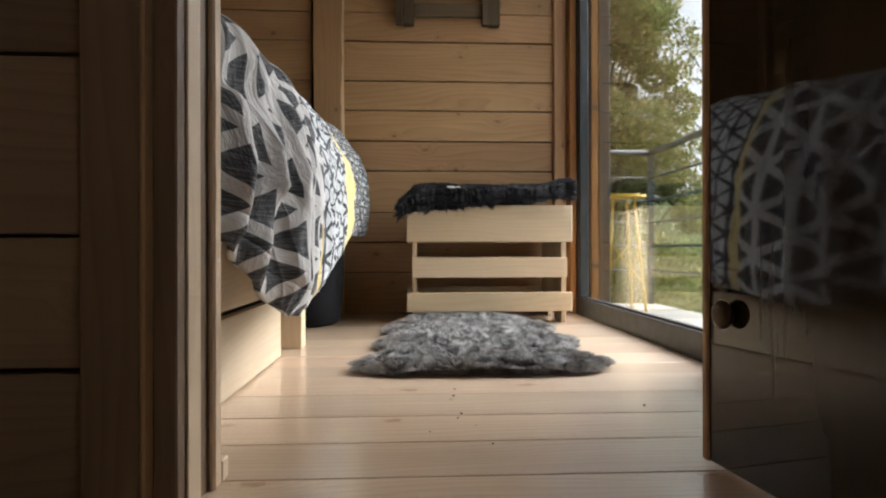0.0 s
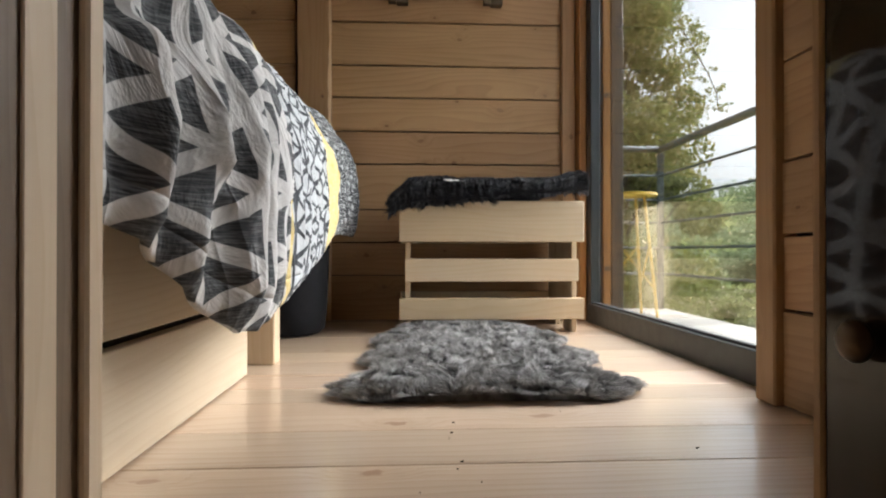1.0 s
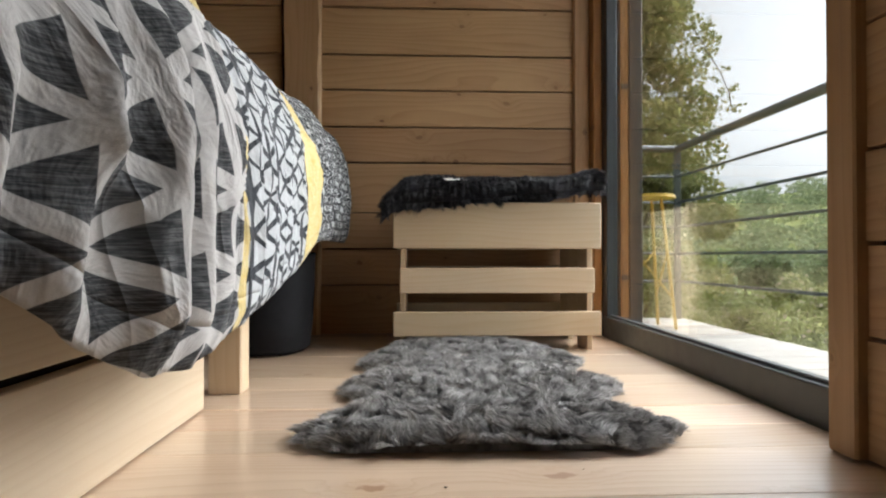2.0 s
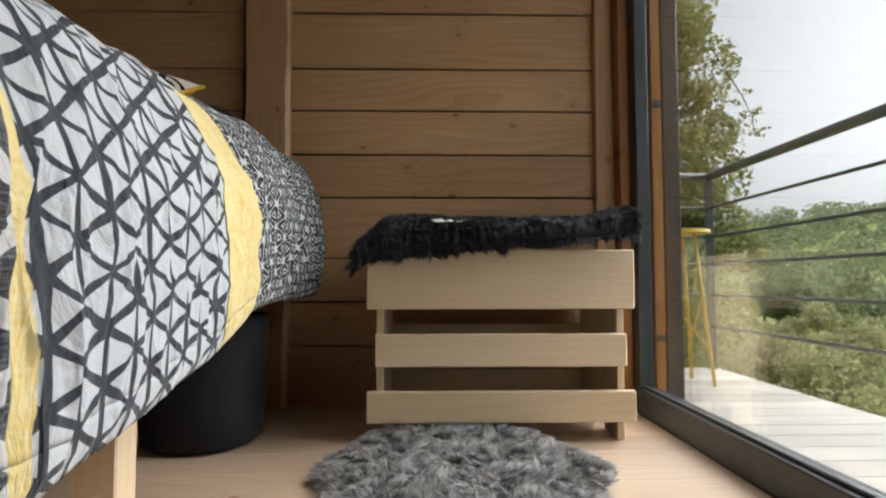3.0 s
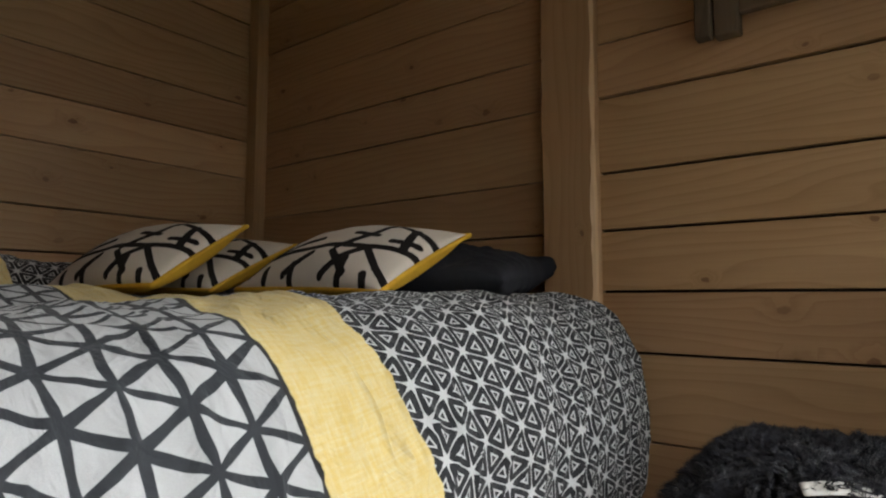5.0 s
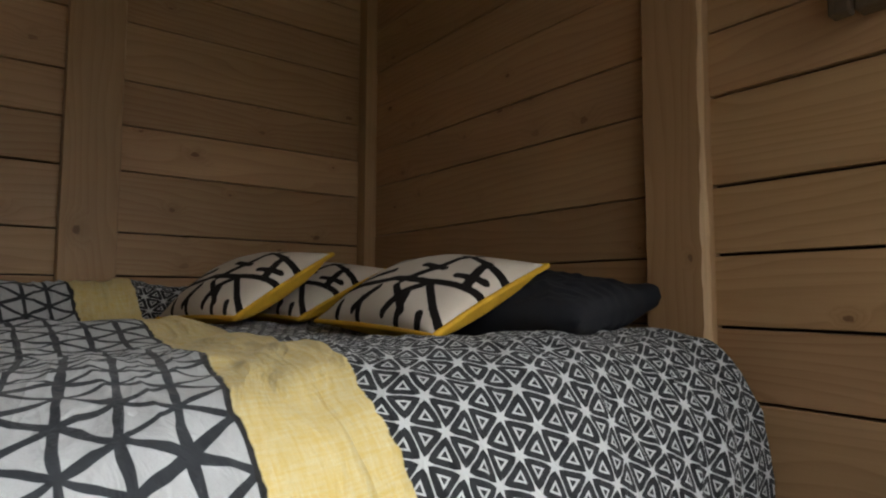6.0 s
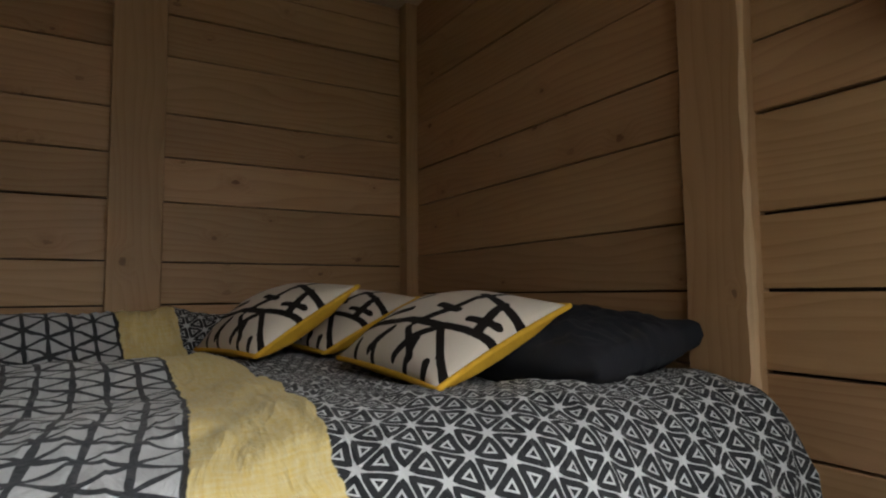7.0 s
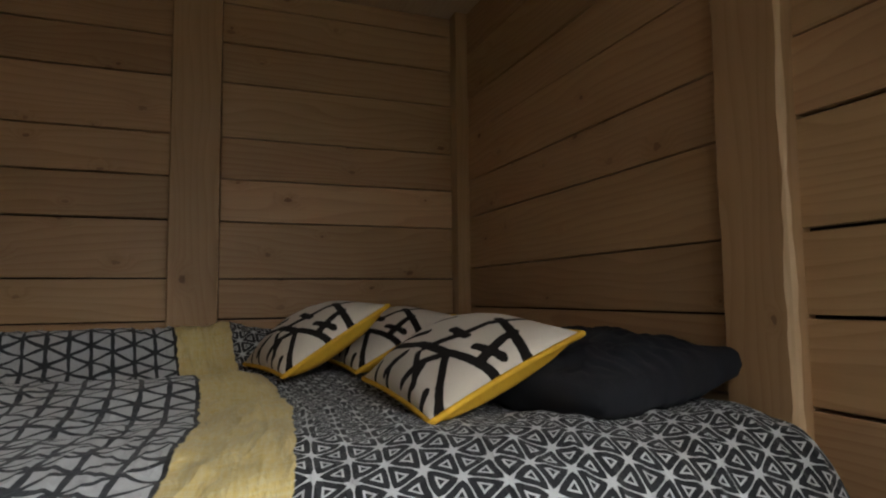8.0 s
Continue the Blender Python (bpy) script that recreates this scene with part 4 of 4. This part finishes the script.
gv, gf = [], []
radii = [0, 3, 6, 10, 15, 22, 32, 45, 60, 80, 100, 130, 165, 205, 250, 310, 400, 900, 2500]
for r in radii:
    for k in range(72):
        t = 2 * math.pi * k / 72
        x, y = 1 + r * math.cos(t), 2 + r * math.sin(t)
        gv.append((x, y, ground_z(x, y)))
for i in range(len(radii) - 1):
    for k in range(72):
        gf.append((i * 72 + k, i * 72 + (k + 1) % 72, (i + 1) * 72 + (k + 1) % 72, (i + 1) * 72 + k))
ground = mesh_of("ground", gv, gf, MEADOW)
tagged(ground, "rolling green meadow below the balcony", "ground", kind="structure")


def leaf_cloud(name, clumps, per, size, material, parent, seed, label="", lo=0.5):
    """Many small leaves gathered in uneven clumps: rows of centre and radius."""
    rng = np.random.default_rng(seed)
    c = np.repeat(np.array([q[:3] for q in clumps]), per, 0)
    r = np.repeat(np.array([q[3] for q in clumps]), per)
    n = len(c)
    d = rng.normal(size=(n, 3))
    d /= np.linalg.norm(d, axis=1)[:, None]
    p = c + d * (r * rng.uniform(lo, 1.05, n) ** 0.6)[:, None] * np.array([1, 1, 0.8])
    s = size * rng.uniform(0.6, 1.3, n)
    a = rng.normal(size=(n, 3)) + np.array([0, 0, -0.3])
    a /= np.linalg.norm(a, axis=1)[:, None]
    b = np.cross(a, rng.normal(size=(n, 3)))
    b /= np.linalg.norm(b, axis=1)[:, None]
    a, b = a * s[:, None], b * (s * 0.33)[:, None]
    fold = np.cross(a, b) / (s * 2.5)[:, None]
    v = np.stack([p - a * 0.5, p + b + fold, p + a * 0.5, p - b + fold], 1).reshape(-1, 3)
    k = np.arange(n) * 4
    f = np.concatenate([np.stack([k, k + 1, k + 2], 1), np.stack([k, k + 2, k + 3], 1)])
    me = bpy.data.meshes.new(name)
    me.vertices.add(len(v))
    me.vertices.foreach_set("co", v.astype(np.float32).ravel())
    me.loops.add(f.size)
    me.loops.foreach_set("vertex_index", f.astype(np.int32).ravel())
    me.polygons.add(len(f))
    me.polygons.foreach_set("loop_start", (np.arange(len(f)) * 3).astype(np.int32))
    me.update(calc_edges=True)
    me.materials.append(material)
    ob = new(name, me)
    if parent is not None:
        ob.parent = parent
    return tagged(ob, label, kind="stuff" if parent is None else "")


def tree(label, x, y, height, spread, seed, leaf, size, per=260, clumps=60, low=0.25):
    ob = thing("tree", label, "tree", "trees by the balcony")
    rng = random.Random(seed)
    z0 = ground_z(x, y) - 0.1
    bm = bmesh.new()
    pts = [Vector((x, y, z0))]
    for k in range(6):
        pts.append(pts[-1] + Vector((rng.uniform(-0.12, 0.12), rng.uniform(-0.12, 0.12), 0.8)) * (height * 0.75 / 5))
    for k in range(6):
        tube(bm, pts[k], pts[k + 1], 0.22 * (1 - k / 7), 10, 0.22 * (1 - (k + 1) / 7))
    rows = []
    for k in range(clumps):
        f = low + (1 - low) * rng.random() ** 0.8
        base = pts[min(int(f * 5), 5)]
        t = rng.uniform(0, 2 * math.pi)
        reach = spread * (0.35 + 0.65 * rng.random()) * (1.15 - 0.75 * f) + 0.15
        end = Vector((x + reach * math.cos(t), y + reach * math.sin(t), z0 + height * f + rng.uniform(-0.3, 0.4)))
        if k % 2 == 0:
            tube(bm, base, end, 0.05, 6, 0.012)
        rows.append((*end, rng.uniform(0.3, 0.75) * spread / 2.6))
    part("trunk", bm, BARK, ob, "grey-brown trunk and limbs")
    leaf_cloud("crown", rows, per, size, leaf, ob, seed, "yellow-green leaves")
    return ob


tree("tall leafy oak beyond the balcony corner", 2.9, 10.8, 11.5, 2.6, 11, LEAF, 0.075, 950, 165)
tree("leafy oak beside the house", 2.0, 12.6, 11, 2.6, 12, LEAF, 0.08, 800, 145)
tree("low leafy tree behind the railing", 3.9, 13.0, 5.6, 1.7, 13, LEAF2, 0.12, 260, 50, 0.3)

oak = next(o for o in bpy.data.objects if o.name == "tree")
rng_s = random.Random(6)
bough = [Vector(p) for p in ((3.7, 9.9, 4.35), (4.15, 9.9, 4.2), (4.45, 9.9, 3.95), (4.66, 9.85, 3.55), (4.84, 9.8, 3.2), (4.93, 9.7, 2.85), (4.97, 9.7, 2.55))]
spray_rows = []
for a, b in zip(bough, bough[1:]):
    for k in range(7):
        p = a.lerp(b, rng_s.random()) + Vector((rng_s.uniform(-0.22, 0.12), rng_s.uniform(-0.1, 0.1), rng_s.uniform(-0.14, 0.16)))
        spray_rows.append((*p, rng_s.uniform(0.04, 0.12)))
twig = bmesh.new()
for a, b in zip(bough, bough[1:]):
    tube(twig, a, b, 0.010, 5, 0.006)
part("twig", twig, BARK, oak)
tagged(leaf_cloud("leaf_spray", spray_rows, 13, 0.06, LEAF, oak, 77, "sparse hanging leaves", 0.1), kind="stuff")
rng_b = random.Random(21)
for k in range(34):
    t = radians(rng_b.uniform(5, 82))
    r = rng_b.uniform(8.5, 26)
    x, y = 1.2 + r * math.cos(t), 1.5 + r * math.sin(t)
    z = ground_z(x, y)
    hgt = rng_b.uniform(3.0, 3.9) + (r - 9) * 0.06
    bush = thing("bush", "dense green shrub below the balcony", "bush", "shrubs below the balcony")
    bm = bmesh.new()
    rows = []
    for q in range(20):
        a, d = rng_b.uniform(0, 6.28), rng_b.uniform(0, 1.5)
        p = (x + d * math.cos(a), y + d * math.sin(a), z + hgt * rng_b.uniform(0.25, 0.95) * (1 - 0.12 * d))
        rows.append((*p, rng_b.uniform(0.3, 0.65)))
        if q < 6:
            tube(bm, (x, y, z - 0.1), p, 0.03, 5, 0.008)
    part("stems", bm, BARK, bush)
    leaf_cloud("foliage", rows, 300, 0.075 if r < 14 else 0.12, LEAF2, bush, 100 + k)

for k in range(26):
    t = radians(rng_b.uniform(12, 78))
    r = rng_b.uniform(48, 105)
    x, y = 1.2 + r * math.cos(t), 1.5 + r * math.sin(t)
    z, hgt = ground_z(x, y), rng_b.uniform(4.5, 7.5)
    ob = thing("tree", "round green field tree in the valley", "tree", "field trees in the valley")
    part("trunk", tube(bmesh.new(), (x, y, z - 0.2), (x, y, z + hgt * 0.6), 0.25, 7, 0.1), BARK, ob)
    rows = []
    for q in range(26):
        a, u_ = rng_b.uniform(0, 6.28), rng_b.uniform(-0.55, 1.0)
        d = hgt * 0.42 * math.sqrt(1 - min(u_ * u_, 1)) * rng_b.uniform(0.6, 1.0)
        rows.append((x + d * math.cos(a), y + d * math.sin(a), z + hgt * (0.55 + 0.38 * u_), hgt * rng_b.uniform(0.10, 0.19)))
    leaf_cloud("crown", rows, 110, 0.42, LEAF3, ob, 300 + k, "", 0.6)

rows = []
rng_f = random.Random(33)
for k in range(1900):
    t = radians(rng_f.uniform(-25, 95))
    r = rng_f.uniform(110, 320)
    x, y = 1 + r * math.cos(t), 2 + r * math.sin(t)
    if r < 150 and noise.noise((x * 0.03, y * 0.03, 2)) < 0.05:
        continue
    s = rng_f.uniform(2.2, 4.6)
    rows.append((x, y, ground_z(x, y) + s * 0.55, s))
woods = leaf_cloud("woods", rows, 120, 1.0, LEAF3, None, 55, "wooded hillside in the distance", 0.85)
woods["category"] = "woods"

# ---- boards of the walls, the deck and the floor ----
def boards(parent, levels, lo, hi, axis, plane, thick, material, seed, bevel=0.0016):
    """Horizontal wall boards from one level to the next; axis: the way they run."""
    rng = random.Random(seed)
    for a, b in zip(levels, levels[1:]):
        g = rng.choice((0.0016, 0.0022, 0.003, 0.0038, 0.0046))
        off = rng.uniform(-0.002, 0.002)
        p0, p1 = sorted((plane + off, plane + thick))
        if axis == "x":
            bar("board", parent, material, (lo, p0, a + g), (hi, p1, b - g * 0.6), bevel, "x")
        else:
            bar("board", parent, material, (p0, lo, a + g), (p1, hi, b - g * 0.6), bevel, "y")


boards(wall_north, ZN, WEST + 0.03, -0.493, "x", BACK, 0.025, PINE, 1)
boards(wall_north, ZN, -0.337, 0.707, "x", BACK, 0.025, PINE, 2)
boards(wall_west, ZW, 0.842, 1.962, "y", WEST, -0.025, PINE, 3)
boards(wall_west, ZW, 2.113, BACK - 0.01, "y", WEST, -0.025, PINE, 4)
boards(wall_east, ZW, 0.828, 1.434, "y", EAST, 0.025, PINE, 5)
ZH = [0.0, 0.176, 0.3275, 0.527, 0.68, 0.83, 1.01, 1.2, 1.4, 1.6, 1.8, 2.0, TOP]
boards(wall_south, ZH, WEST, -0.363, "x", 0.715, 0.02, HALL_SHADED, 6)
boards(wall_south_b, ZH, 0.49, 0.76, "x", 0.715, 0.02, HALL_SHADED, 7)
boards(wall_south, ZW, WEST, -0.2925, "x", 0.839, -0.012, PINE, 8)

YF = [3.03, 2.905, 2.78, 2.615, 2.46, 2.31, 2.125, 1.985, 1.80, 1.655, 1.52, 1.325, 1.155, 1.0, 0.85, 0.70, 0.55, 0.38, 0.2, 0.0, -0.2, -0.4, -0.6, -0.8, -1.0, -1.28]
rng_p = random.Random(9)
for a, b in zip(YF, YF[1:]):
    g = rng_p.choice((0.0003, 0.0005, 0.0007, 0.0014))
    bar("floorboard", floor, FLOOR, (-1.78, b + g, -0.0238), (0.798, a - g, rng_p.uniform(-0.0006, 0.0006)), 0.0015)
for k in range(36):
    y = RY + 0.05 - 0.145 * k
    bar("deck_board", balcony, DECK, (0.885, y - 0.139, DZ - 0.028), (RX + 0.05, y, DZ + rng_p.uniform(-0.001, 0.001)), 0.003)

# a few crumbs on the floorboards
crumb_bm = bmesh.new()
rng_c = random.Random(4)
for x, y in ((0.085, 1.27), (0.10, 1.16), (0.105, 1.08), (0.10, 1.36), (0.12, 0.98), (0.09, 1.30), (0.075, 1.13), (0.30, 1.42), (0.02, 1.05), (0.45, 1.20)):
    m4 = pose(x + rng_c.uniform(-0.01, 0.01), y, 0.0022, rng_c.uniform(0, 90), 20, rng_c.uniform(0, 180)) @ Matrix.Diagonal((1.6, 0.8, 0.6, 1))
    bmesh.ops.create_icosphere(crumb_bm, subdivisions=1, radius=rng_c.uniform(0.0012, 0.0022), matrix=m4)
crumbs = linked("crumbs", crumb_bm, BARK)
tagged(crumbs, "tiny dark crumbs scattered on the floorboards", "crumbs", kind="stuff")
